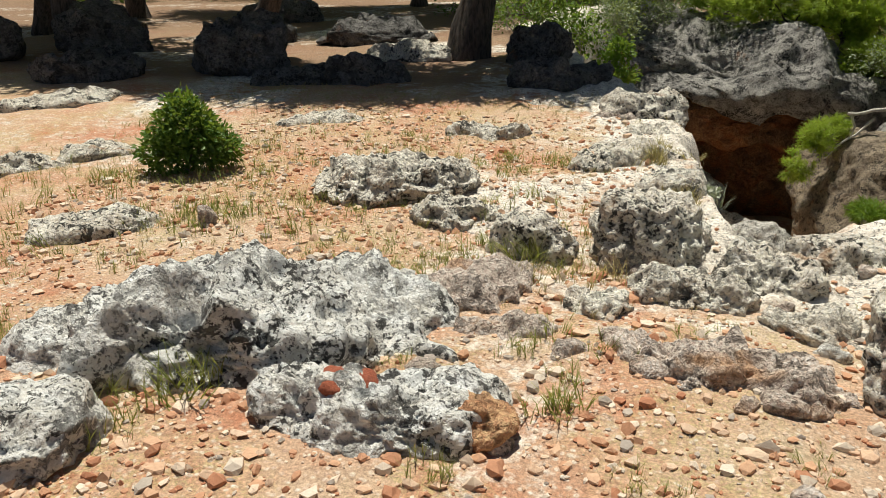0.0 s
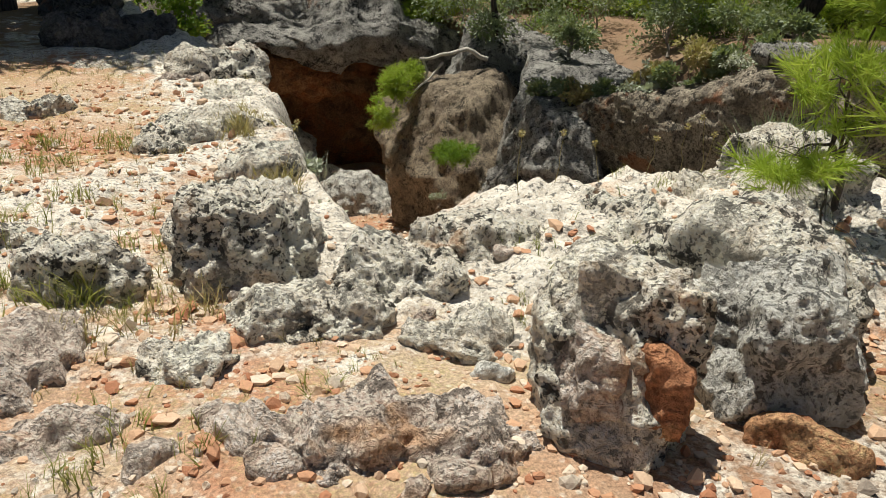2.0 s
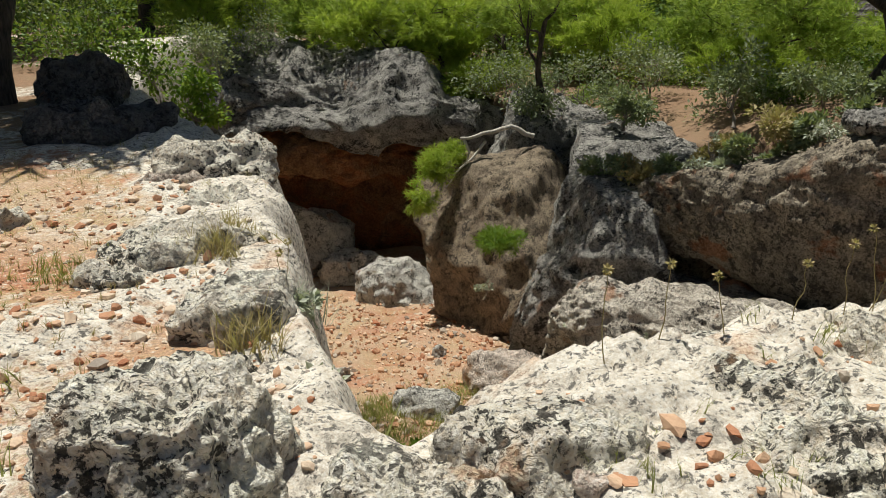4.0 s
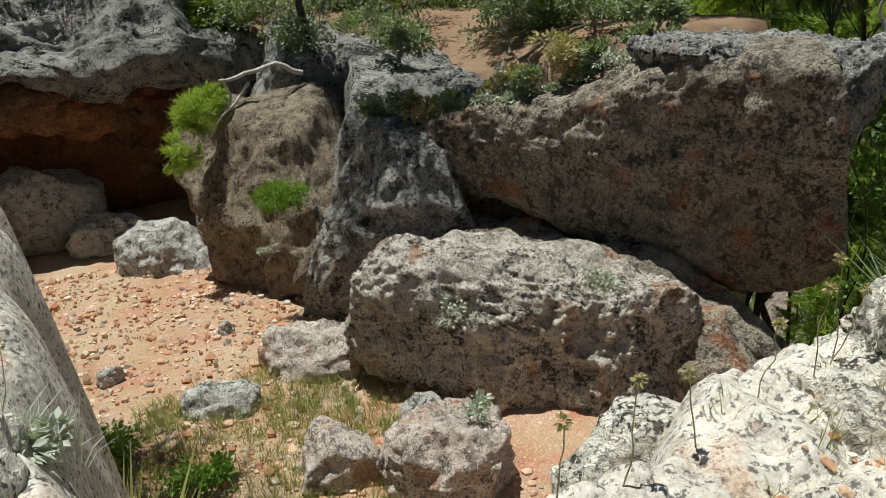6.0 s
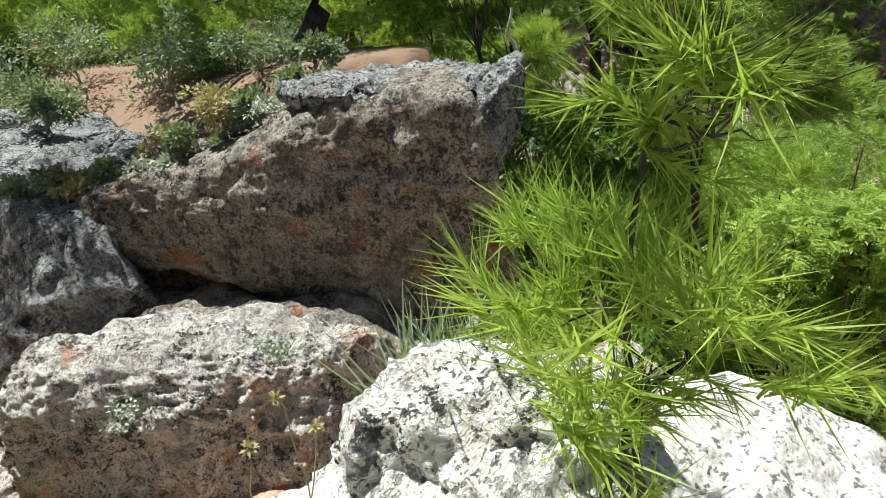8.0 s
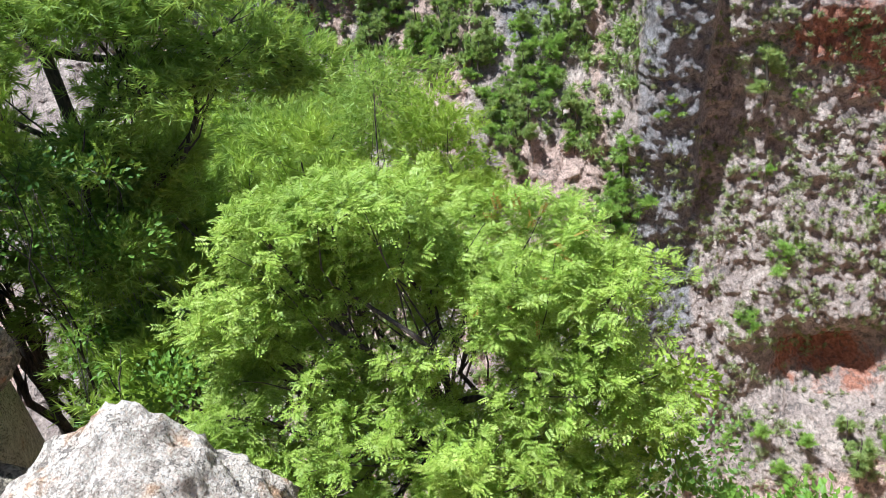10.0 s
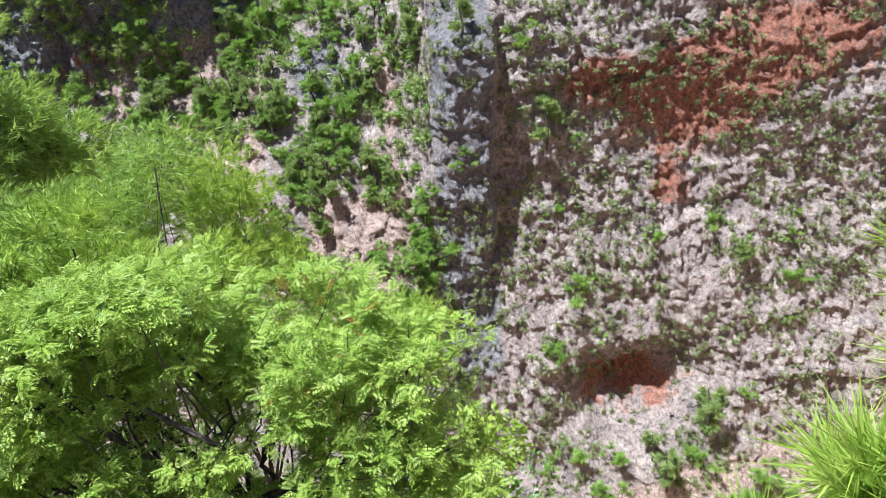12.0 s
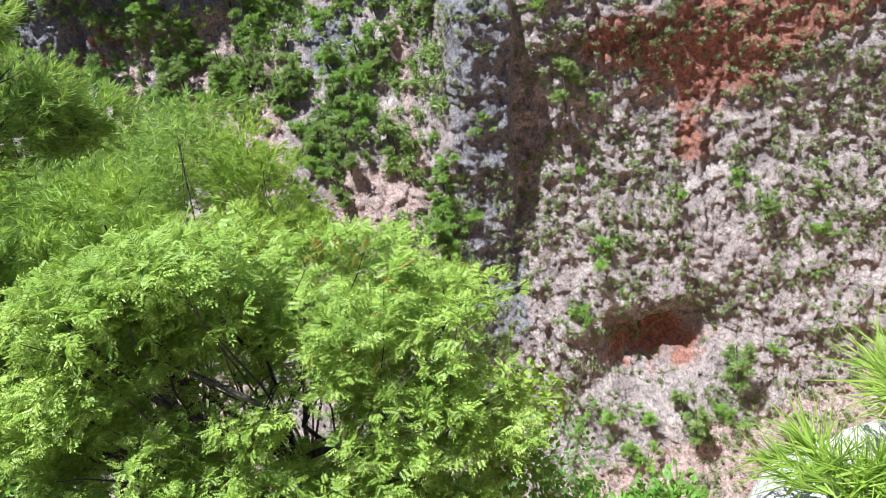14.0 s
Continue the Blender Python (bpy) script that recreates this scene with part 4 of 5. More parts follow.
def shrub(name, label, base, blobs, n, mat, size=0.035, seed=1, r0=0.02, tmpl=None, twigs=6, bark=None, gap=3.0, keep=-0.15, shell=0.45, roll=0.9):
    ob = base_of(name, *base, label, "shrub")
    woody(name, base, blobs, r0, bark or M_TWIG, ob, seed, 0.15, twigs)
    p, d = blob_points(blobs, n, shell, gap, seed, keep)
    d = d + RNG.normal(0, 0.6, p.shape)
    leaves("foliage", *(tmpl or OVAL), p, d, RNG.uniform(0.7, 1.3, len(p)) * size, mat, ob, roll=roll)
    return ob


def balls(x, y, z, r, n, seed, flat=0.7):
    """A few overlapping ellipsoids about one place."""
    q = np.random.RandomState(seed)
    return [(x + q.normal(0, r * 0.5), y + q.normal(0, r * 0.5), z + q.normal(0, r * 0.35 * flat), r * q.uniform(0.45, 0.75), r * q.uniform(0.45, 0.75), r * q.uniform(0.4, 0.65) * flat) for k in range(n)]


# tree below the brink
sumac = base_of("sumac_tree", 8.9, 4.1, -6.5, "bright green pinnate-leaved tree growing below the brink", "tree")
S_BLOBS = [(8.3, 5.95, -1.75, 0.5, 0.5, 0.4), (8.1, 6.0, -2.5, 0.5, 0.5, 0.4), (8.4, 5.5, -0.95, 0.4, 0.4, 0.25), (8.4, 4.85, -0.8, 0.5, 0.5, 0.25), (7.9, 5.75, -3.1, 0.5, 0.5, 0.4), (8.85, 5.2, -1.25, 0.75, 0.7, 0.5), (9.0, 4.55, -1.25, 0.8, 0.75, 0.5), (9.1, 3.6, -1.55, 0.75, 0.7, 0.45), (9.0, 2.85, -1.9, 0.6, 0.6, 0.45), (8.45, 5.65, -1.5, 0.55, 0.5, 0.45),
           (8.3, 5.45, -2.2, 0.6, 0.6, 0.4), (8.6, 3.35, -2.45, 0.7, 0.6, 0.4), (8.15, 4.9, -2.75, 0.7, 0.7, 0.45), (8.1, 4.05, -2.9, 0.75, 0.7, 0.45), (8.75, 4.3, -2.0, 0.7, 0.8, 0.4),
           (8.6, 2.7, -2.6, 0.5, 0.5, 0.35), (7.9, 4.5, -3.4, 0.8, 0.8, 0.5), (8.3, 3.3, -3.4, 0.7, 0.7, 0.45), (7.8, 5.2, -3.5, 0.7, 0.6, 0.5), (7.5, 4.3, -4.2, 0.7, 0.7, 0.45), (7.7, 3.3, -4.2, 0.6, 0.6, 0.45), (7.5, 5.1, -4.3, 0.6, 0.6, 0.45)]
woody("sumac_tree", (8.9, 4.2, height(8.9, 4.2) - 0.1), S_BLOBS, 0.09, M_BARK, sumac, 21, 0.1, 7, (8.8, 4.2, -3.0))
tips, tipd = blob_points(S_BLOBS, 3900, 0.33, 2.0, 9, -0.1)
sp = np.repeat(tips, 8, 0) + RNG.normal(0, 0.025, (len(tips) * 8, 3))
sd = np.repeat(tipd, 8, 0) * (0.35, 0.35, 0.2) + unit(RNG.normal(size=sp.shape) * (1, 1, 0.45)) + (0, 0, 0.12)
leaves("crown", *PINNATE, sp, sd, RNG.uniform(0.095, 0.17, len(sp)), M_SUMAC, sumac, roll=0.6)
rp, rd = blob_points(S_BLOBS[5:10], 70, 0.15, 0.9, 4, 0.22)
leaves("rusty_foliage", *PINNATE, rp, rd, RNG.uniform(0.12, 0.2, len(rp)), M_RUST, sumac, "rusty orange leaf clusters")["kind"] = "stuff"

# pines beside the great slab
# The last two crown blobs are added out of view to shade the rocks.
pine("tall pine with a dark trunk behind the great slab", (10.75, 14.75, -0.9),
     [(11.0, 14.2, 3.4, 1.6, 1.5, 0.7), (12.6, 14.6, 3.0, 1.3, 1.3, 0.6), (9.6, 14.9, 3.0, 1.2, 1.2, 0.5), (8.6, 15.4, 2.0, 0.9, 0.9, 0.4), (12.8, 13.2, 1.6, 0.9, 0.9, 0.45), (11.6, 15.4, 4.4, 1.5, 1.5, 0.7), (5.7, 14.0, 3.2, 1.6, 1.1, 0.4), (4.6, 14.2, 3.3, 0.8, 0.9, 0.4)], 7000, 0.24, M_PINE, 41, 0.24, TUFT_MID, 9, forks=(11.3, 14.5, 2.2))
P2 = [(9.7, 8.9, 0.1, 0.42, 0.4, 0.4), (9.75, 8.75, -0.35, 0.35, 0.35, 0.35)]
pine("pine with bright green shoots leaning over the slab", (10.9, 10.2, height(10.9, 10.2) - 0.1),
     [(11.3, 8.6, 0.5, 0.9, 0.9, 0.5), (11.9, 8.0, 0.35, 0.8, 0.8, 0.4), (12.0, 7.2, -0.2, 0.9, 0.8, 0.4), (11.4, 8.0, -0.5, 0.8, 0.8, 0.4), (10.8, 8.7, -1.1, 0.6, 0.6, 0.4), (11.6, 7.5, 0.7, 0.9, 0.8, 0.45),
      (10.6, 9.8, 0.9, 0.9, 0.8, 0.5), (9.9, 10.3, 1.2, 0.8, 0.8, 0.4), (12.4, 8.8, 0.9, 1.0, 0.9, 0.5), (10.3, 8.6, -2.2, 0.5, 0.5, 0.45), (12.5, 6.7, -0.7, 0.6, 0.6, 0.35)], 7000, 0.13, M_PINE, 43, 0.19, TUFT_MID, 10, forks=(10.7, 9.7, 0.6))
pine("young bright green pine shoot beside the slab", (10.4, 9.6, height(10.4, 9.6) - 0.1), P2, 240, 0.03, M_PINE_LIGHT, 44, 0.17, TUFT_LONG, 6)
twig_ob = tagged(new("dead_branch", mesh_from("dead_branch", *join_parts([tube(bend((9.3, 8.85, -0.15), (9.25, 8.9, 0.55), 8, 0, 0.14, 3), np.linspace(0.03, 0.012, 8), 6), tube(bend((9.22, 8.88, 0.1), (9.6, 8.7, -0.3), 6, 0, 0.2, 5), np.linspace(0.015, 0.005, 6), 5)]), M_DEAD)), "bleached bare branch hanging beside the slab", "branch")
MID = "light green pine on the slope below the plateau"
for k, (x, y, z, r, mat_) in enumerate([(13.5, 9.5, -3.2, 1.3, M_PINE), (15.5, 7.5, -4.6, 1.5, M_PINE_LIGHT), (18.5, 9.6, -3.6, 2.0, M_PINE), (13.2, 7.0, -4.2, 1.0, M_PINE_LIGHT), (17, 4.6, -6.2, 1.4, M_PINE_LIGHT), (11.4, 7.6, -3.6, 0.9, M_PINE), (22, 12, -4.2, 2.2, M_PINE), (12.0, 9.6, -2.4, 1.0, M_PINE), (20, 6.8, -6.0, 1.8, M_PINE_LIGHT), (12.5, 10.6, -2.6, 1.3, M_PINE), (14.6, 11, -2.8, 1.6, M_PINE_LIGHT), (11.5, 9.2, -3.8, 1.1, M_PINE), (13, 8.2, -2.9, 1.2, M_PINE_LIGHT), (16.2, 9.4, -3.4, 1.7, M_PINE), (12.2, 12.0, 0.1, 1.4, M_PINE), (13.2, 13.4, 0.9, 1.7, M_PINE_LIGHT), (11.6, 11.6, -0.9, 1.2, M_PINE), (15.5, 17.0, 0.8, 2.2, M_PINE), (11.6, 8.9, -2.2, 1.1, M_PINE), (11.0, 8.1, -3.0, 0.9, M_PINE_LIGHT)]):
    pine(MID, (x + 0.3, y + 0.3, height(x + 0.3, y + 0.3) - 0.1), balls(x, y, z, r, 6, 60 + k, 0.9), 2600, 0.1, mat_, 60 + k, 0.24 if r > 1.2 else 0.2, TUFT_MID, 5)
for k, (x, y, z, r, mat_) in enumerate([(8.4, 2.3, -3.75, 0.6, M_GREEN), (8.3, 1.6, -3.8, 0.5, M_GREEN), (9.2, 2.75, -3.4, 0.6, M_PINE_LIGHT), (7.6, 6.3, -3.3, 0.5, M_GREEN), (10.2, 8.2, -4.4, 1.0, M_SHRUB), (9.4, 7.4, -4.2, 0.9, M_SHRUB), (10.6, 5.8, -4.9, 1.1, M_SHRUB), (11, 2.0, -6.2, 1.3, M_SHRUB), (13, 4, -7, 1.6, M_SHRUB), (9.6, 3.5, -4.6, 1.0, M_SHRUB), (10.3, 8.8, -2.0, 0.8, M_GREEN), (10.3, 9.0, -1.0, 0.7, M_SHRUB), (10.2, 8.5, -3.0, 0.8, M_GREEN), (9.9, 8.3, -3.8, 0.8, M_SHRUB)]):
    shrub("slope_bush", "leafy green bush on the slope below the brink", (x, y, height(x, y) - 0.1), balls(x, y, z, r, 5, 80 + k), 1300, mat_, 0.085, 80 + k, 0.03)

# young pine by the bank, and the one at the brink
pine("young pine with long bright needles beside the boulders", (3.55, 4.2, 0.1),
     [(3.4, 4.15, 0.85, 0.3, 0.3, 0.28), (3.5, 4.1, 1.25, 0.28, 0.3, 0.28), (3.1, 4.05, 0.56, 0.24, 0.2, 0.14), (3.55, 4.35, 1.65, 0.28, 0.3, 0.28), (2.98, 3.55, 0.22, 0.18, 0.14, 0.1)], 320, 0.02, M_PINE_LIGHT, 51, 0.13, TUFT_LONG, 8, "young_pine")
pine("young pine with long bright needles shading the path's edge", (2.95, 2.3, 0.0),
     [(2.5, 2.6, 0.42, 0.16, 0.14, 0.12), (2.62, 2.62, 1.0, 0.24, 0.2, 0.26), (2.75, 2.5, 1.4, 0.28, 0.26, 0.26), (2.85, 2.3, 1.85, 0.32, 0.3, 0.26), (2.85, 2.45, 0.7, 0.22, 0.2, 0.2), (3.0, 2.1, 1.2, 0.3, 0.3, 0.3)], 420, 0.022, M_PINE_LIGHT, 53, 0.13, TUFT_LONG, 7, "young_pine")
pine("young pine with long bright needles at the brink", (5.35, 1.15, -0.3),
     [(5.02, 1.68, 0.18, 0.17, 0.17, 0.2), (5.05, 1.35, 0.4, 0.22, 0.2, 0.24), (5.0, 1.85, -0.02, 0.12, 0.12, 0.12), (5.2, 1.2, 0.62, 0.24, 0.2, 0.2)], 120, 0.025, M_PINE_LIGHT, 52, 0.19, TUFT_LONG, 6, "young_pine")

# round bush on the plateau
shrub("round_bush", "dense dark green bush growing from dry grass", (-2.65, 5.2, 0), [(-2.65, 5.25, 0.32, 0.26, 0.24, 0.26), (-2.78, 5.15, 0.2, 0.2, 0.2, 0.2), (-2.5, 5.3, 0.24, 0.2, 0.2, 0.2), (-2.66, 5.25, 0.5, 0.16, 0.15, 0.14), (-2.4, 5.4, 0.18, 0.12, 0.12, 0.14)], 5600, M_SHRUB, 0.045, 91, 0.02, keep=-0.5)

# greenery along the far rim of the pit
RIMG = [(-2.8, 20.8, -0.1, 1.1, M_SHRUB), (-1.1, 21.5, 0.2, 0.9, M_PINE_LIGHT), (0.2, 22.0, 0.3, 0.9, M_OLIVE), (-0.6, 14.2, 0.15, 0.7, M_GREEN), (-1.3, 13.2, 0.5, 0.8, M_SHRUB), (0.0, 12.4, 0.0, 0.45, M_GREEN),
        (-2.2, 15.0, 0.5, 1.0, M_SHRUB), (-0.2, 17.5, 0.1, 0.9, M_OLIVE), (-3.2, 18, 0.6, 1.2, M_SHRUB), (5.8, 19.3, -0.5, 0.9, M_OLIVE), (6.9, 18.0, -0.5, 1.0, M_OLIVE), (5.9, 16.7, -0.5, 0.65, M_OLIVE),
        (7.0, 16.0, -0.6, 0.6, M_OLIVE), (8.2, 17.6, -0.3, 0.9, M_OLIVE), (9.3, 19.0, -0.7, 0.9, M_PINE_LIGHT), (8.4, 11.2, 0.1, 0.35, M_OLIVE), (6.4, 14.6, -0.5, 0.45, M_OLIVE), (8.0, 14.0, -0.35, 0.5, M_OLIVE), (9.0, 13.2, -0.2, 0.5, M_OLIVE), (5.7, 13.2, -1.25, 0.3, M_OLIVE), (5.95, 12.75, -1.2, 0.25, M_STRAW), (6.2, 12.2, -1.05, 0.3, M_OLIVE), (6.4, 11.7, -0.8, 0.22, M_SILVER), (6.6, 11.9, -0.75, 0.28, M_STRAW), (6.8, 11.3, -0.7, 0.25, M_OLIVE), (7.2, 11.3, -0.4, 0.35, M_STRAW), (7.2, 10.75, -0.35, 0.25, M_OLIVE), (7.6, 10.6, -0.05, 0.3, M_OLIVE)]
for k, (x, y, z, r, mat_) in enumerate(RIMG):
    shrub("rim_shrub", "grey-green shrub on the rim of the pit" if mat_ == M_OLIVE else "leafy green shrub on the rim of the pit", (x, y, z - r), balls(x, y, z, r, 5, 120 + k, 0.8), 1500, mat_, 0.07, 120 + k, 0.03)
RIMP = [(3.6, 21.6, 0.7, 1.2, M_PINE_LIGHT), (4.6, 21.2, -0.1, 1.0, M_PINE_LIGHT), (5.3, 20.6, -0.7, 0.7, M_PINE_LIGHT), (6.3, 22.0, 1.0, 1.3, M_PINE), (8.0, 22.2, 0.6, 1.2, M_PINE_LIGHT), (10.4, 20.6, 0.3, 1.2, M_PINE), (12, 19.5, 0.9, 1.4, M_PINE), (14.2, 17.2, -0.2, 1.2, M_PINE_LIGHT), (1.6, 23.5, 0.7, 1.3, M_PINE), (-0.6, 24, 0.8, 1.4, M_PINE_LIGHT), (15.5, 15.5, 0.2, 1.4, M_PINE)]
for k, (x, y, z, r, mat_) in enumerate(RIMP):
    pine("bushy young pine behind the rim of the pit", (x, y, -0.9), balls(x, y, z, r, 6, 150 + k, 0.9), 1900, 0.07, mat_, 150 + k, 0.22, TUFT_MID, 6)
pine("slender pine standing behind the prow", (5.7, 16.7, -0.9), [(5.6, 16.9, 1.6, 0.7, 0.7, 0.35), (6.2, 16.4, 2.1, 0.6, 0.6, 0.3), (5.2, 16.8, 1.0, 0.5, 0.5, 0.2)], 420, 0.07, M_PINE, 171, 0.17, None, 6)
# hanging bushes on the prow
shrub("hanging_bush", "bright yellow-green bush hanging beside the prow", (3.7, 15.9, -1.9), [(3.45, 15.7, -1.75, 0.35, 0.35, 0.4), (3.2, 15.4, -2.15, 0.3, 0.3, 0.4), (3.8, 16.0, -1.5, 0.3, 0.3, 0.25)], 700, M_PINE_LIGHT, 0.12, 175, 0.02, TUFT)
shrub("hanging_bush", "green bush tuft growing on the prow's face", (4.15, 13.7, -2.3), [(4.1, 13.55, -2.35, 0.4, 0.35, 0.2)], 300, M_GREEN, 0.12, 176, 0.02, TUFT)
dead = tagged(new("dead_branch", mesh_from("dead_branch", *join_parts([tube(bend((5.3, 16.0, -1.25), (3.95, 15.95, -1.2), 10, -0.1, 0.12, 4), np.linspace(0.05, 0.03, 10), 6), tube(bend((4.0, 15.95, -1.2), (4.05, 15.8, -1.75), 6, 0, 0.2, 6), np.linspace(0.035, 0.015, 6), 6), tube(bend((4.4, 15.9, -1.3), (3.6, 15.5, -2.0), 8, 0, 0.12, 7), np.linspace(0.03, 0.01, 8), 5)]), M_DEAD)), "bleached dead branch lying on the prow", "branch")
SIL = "silvery-leaved low plant rooted in the rock"
for k, (x, y, z, r) in enumerate([(6.1, 11.6, -1.0, 0.3), (7.15, 10.5, -0.2, 0.32), (4.35, 10.2, -2.25, 0.32), (4.6, 9.75, -2.35, 0.28), (4.15, 8.25, -2.55, 0.14), (5.55, 8.6, -1.75, 0.14), (3.9, 13.6, -3.1, 0.16), (1.1, 5.75, 0.0, 0.1), (1.25, 5.1, -0.05, 0.08)]):
    shrub("silver_plant", SIL, (x, y, z - r * 0.6), balls(x, y, z, r, 4, 190 + k, 0.6), int(320 + 500 * r), M_SILVER, 0.045, 190 + k, 0.008)
for k, (x, y, z, r) in enumerate([(1.55, 7.6, -2.95, 0.5), (1.75, 8.4, -3.2, 0.45), (1.5, 7.0, -2.6, 0.4), (2.0, 9.4, -3.2, 0.25), (1.2, 10.5, -3.4, 0.4)]):
    shrub("pit_bush", "fresh green leafy bush in the pit", (x, y, z - 0.5), balls(x, y, z, r, 5, 210 + k), 900, M_GREEN, 0.055, 210 + k, 0.015)

# wood on the plateau
WOOD = [(-2.15, 11.75, 0.29), (-8.6, 11.0, 0.2), (-11, 16, 0.24), (-8.3, 18.3, 0.2), (-7.5, 17, 0.18), (-10.8, 12.8, 0.2), (-5.6, 20, 0.2), (-2.5, 24, 0.2), (-13, 10, 0.25)]
for k, (x, y, r) in enumerate(WOOD):
    pine("large old pine with dark bark in the wood", (x, y, 0.05), balls(x + 0.4, y - 0.4, 5.2, 2.3, 5, 230 + k, 0.6), 1500, r, M_PINE, 230 + k, 0.5, TUFT_FAR, 5, forks=(x + 0.15, y - 0.1, 4.0))
# Pine added with an unseen crown to cast shade on this ground.
shade_limb = pine("added pine, crown out of view, shading the edge of the wood", (-5.9, 12.2, 0.1), [(-4.8, 10.5, 4.4, 1.6, 1.0, 0.4), (-3.2, 10.4, 4.6, 1.5, 0.9, 0.4), (-6.6, 10.6, 4.4, 1.5, 1.0, 0.4), (-1.7, 10.9, 4.5, 1.2, 0.8, 0.35)], 5200, 0.2, M_PINE, 251, 0.5, TUFT_FAR, 5, forks=(-4.9, 11.9, 3.6))
wood_protos = []
for k in range(4):
    wood_protos.append(pine("dense green pine in the wood behind the pit", (0, 0, -0.3), balls(0, 0, 2.4, 2.2, 7, 260 + k, 1.1), 1500, 0.15, (M_PINE, M_PINE_LIGHT, M_PINE, M_PINE_LIGHT)[k], 260 + k, 0.42, TUFT_FAR, 4))
for k in range(4):
    wood_protos.append(shrub("thicket_bush", "leafy bush of the thicket behind the pit", (0, 0, -0.3), balls(0, 0, 0.7, 1.3, 7, 270 + k, 0.8), 1700, (M_SHRUB, M_OLIVE, M_GREEN, M_SHRUB)[k], 0.13, 270 + k, 0.04))
used = set()
n_wood = 0
while n_wood < 150:
    a, dist = RNG.uniform(-0.75, 1.0), 25 + 38 * RNG.uniform() ** 1.5
    x, y = math.sin(a) * dist, math.cos(a) * dist
    if x > 11 and y < x * 1.3 + 4 or (x < -2 and dist < 24):
        continue
    k = RNG.randint(4) if RNG.uniform() < 0.45 and dist > 29 else 4 + RNG.randint(4)
    ob = wood_protos[k] if k not in used else copy_thing(wood_protos[k], Matrix())
    used.add(k)
    s = RNG.uniform(0.7, 1.3)
    ob.matrix_world = pose(x, y, -0.6 if x > 2 else 0.1, 0, 0, RNG.uniform(0, 360)) @ Matrix.Scale(s, 4)
    n_wood += 1

n_mid = 0
while n_mid < 34:
    x, y = RNG.uniform(6.6, 18), RNG.uniform(12.4, 22)
    if y < 19.5 - 0.62 * x or (x > 10.5 and y < x * 1.15 + 1.2) or abs(x - 10.75) + abs(y - 14.75) < 0.9:
        continue
    k = RNG.choice([1, 4, 5, 5, 6, 7])
    ob = copy_thing(wood_protos[k], Matrix())
    ob.matrix_world = pose(x, y, height(x, y), 0, 0, RNG.uniform(0, 360)) @ Matrix.Scale(RNG.uniform(0.3, 0.62), 4)
    n_mid += 1

# far pines and scrub on the gorge wall
def far_pine(k):
    ob = base_of("far_pine", 0, 0, 0, "small green pine clinging to the gorge wall", "tree", "pines on the gorge wall")
    q = np.random.RandomState(k)
    h = 4.6
    part_mesh("trunk", mesh_from("trunk", *tube(bend((0, 0, -0.6), (0.2, 0.1, h * 0.85), 6, 0, 0.08, k), np.linspace(0.16, 0.05, 6), 6), M_BARK), ob)
    bl = [(q.normal(0, 0.45), q.normal(0, 0.45), h * t, 1.15 * (1.2 - t), 1.15 * (1.2 - t), 0.5) for t in np.linspace(0.3, 1.0, 7)]
    p, d = clump_points(bl, 520, 0.5, 0.9, k, -0.3, 14, 0.2)
    leaves("crown", *TUFT_FAR, p, d + (0, 0, 0.5), RNG.uniform(0.3, 0.5, len(p)), M_FAR, ob, roll=0.9)
    return ob


def far_bush(k):
    ob = base_of("far_bush", 0, 0, 0, "rounded green bush growing from a ledge of the gorge wall", "shrub", "bushes on the gorge wall")
    q = np.random.RandomState(k)
    bl = [(q.normal(0, 0.7), q.normal(0, 0.7), q.uniform(0.5, 2.6), q.uniform(0.6, 1.1), q.uniform(0.6, 1.1), q.uniform(0.5, 0.8)) for j in range(6)]
    woody("far_bush", (0, 0, -0.6), bl, 0.09, M_BARK, ob, k, 0.1, 2)
    p, d = clump_points(bl, 480, 0.5, 0.9, k, -0.3, 14, 0.2)
    leaves("crown", *TUFT_FAR, p, d + (0, 0, 0.4), RNG.uniform(0.26, 0.42, len(p)), M_FAR_BRIGHT, ob, roll=0.9)
    return ob


protos = [far_pine(300), far_pine(301), far_pine(302), far_bush(303), far_bush(304)]
q = np.random.RandomState(77)
# (y, z, size) of the trees that stand alone on the steep face
LONE = [(-10, -22.5, 1.2), (-12.5, -37, 1.3), (-13, -22.5, 0.4), (-2, -23.5, 0.9), (-27.5, -36, 0.9), (-32.5, -34.5, 0.7), (-32.5, -38, 0.8), (-9.5, -30, 0.7), (-19, -32.5, 0.6), (-25.5, -32, 0.7), (-33, -32, 0.4), (-8, -41.5, 0.8), (-13, -41, 0.7), (-31, -41, 0.4),
        (-26.5, -47, 0.6), (-22, -50, 1.5), (-8.5, -50.5, 0.9), (-12.5, -51, 0.8), (-16, -50.5, 0.8), (-17, -53, 1.2), (-20.5, -51.5, 0.9), (-12, -53.5, 1.0), (-26.5, -53.5, 1.0), (-6.5, -51.5, 0.7), (-9, -14, 1.0), (-3, -11.5, 0.9)]
spots = [(y, z, s, 0 if k in (0, 4, 15, 18, 19, 25) else 3) for k, (y, z, s) in enumerate(LONE)]
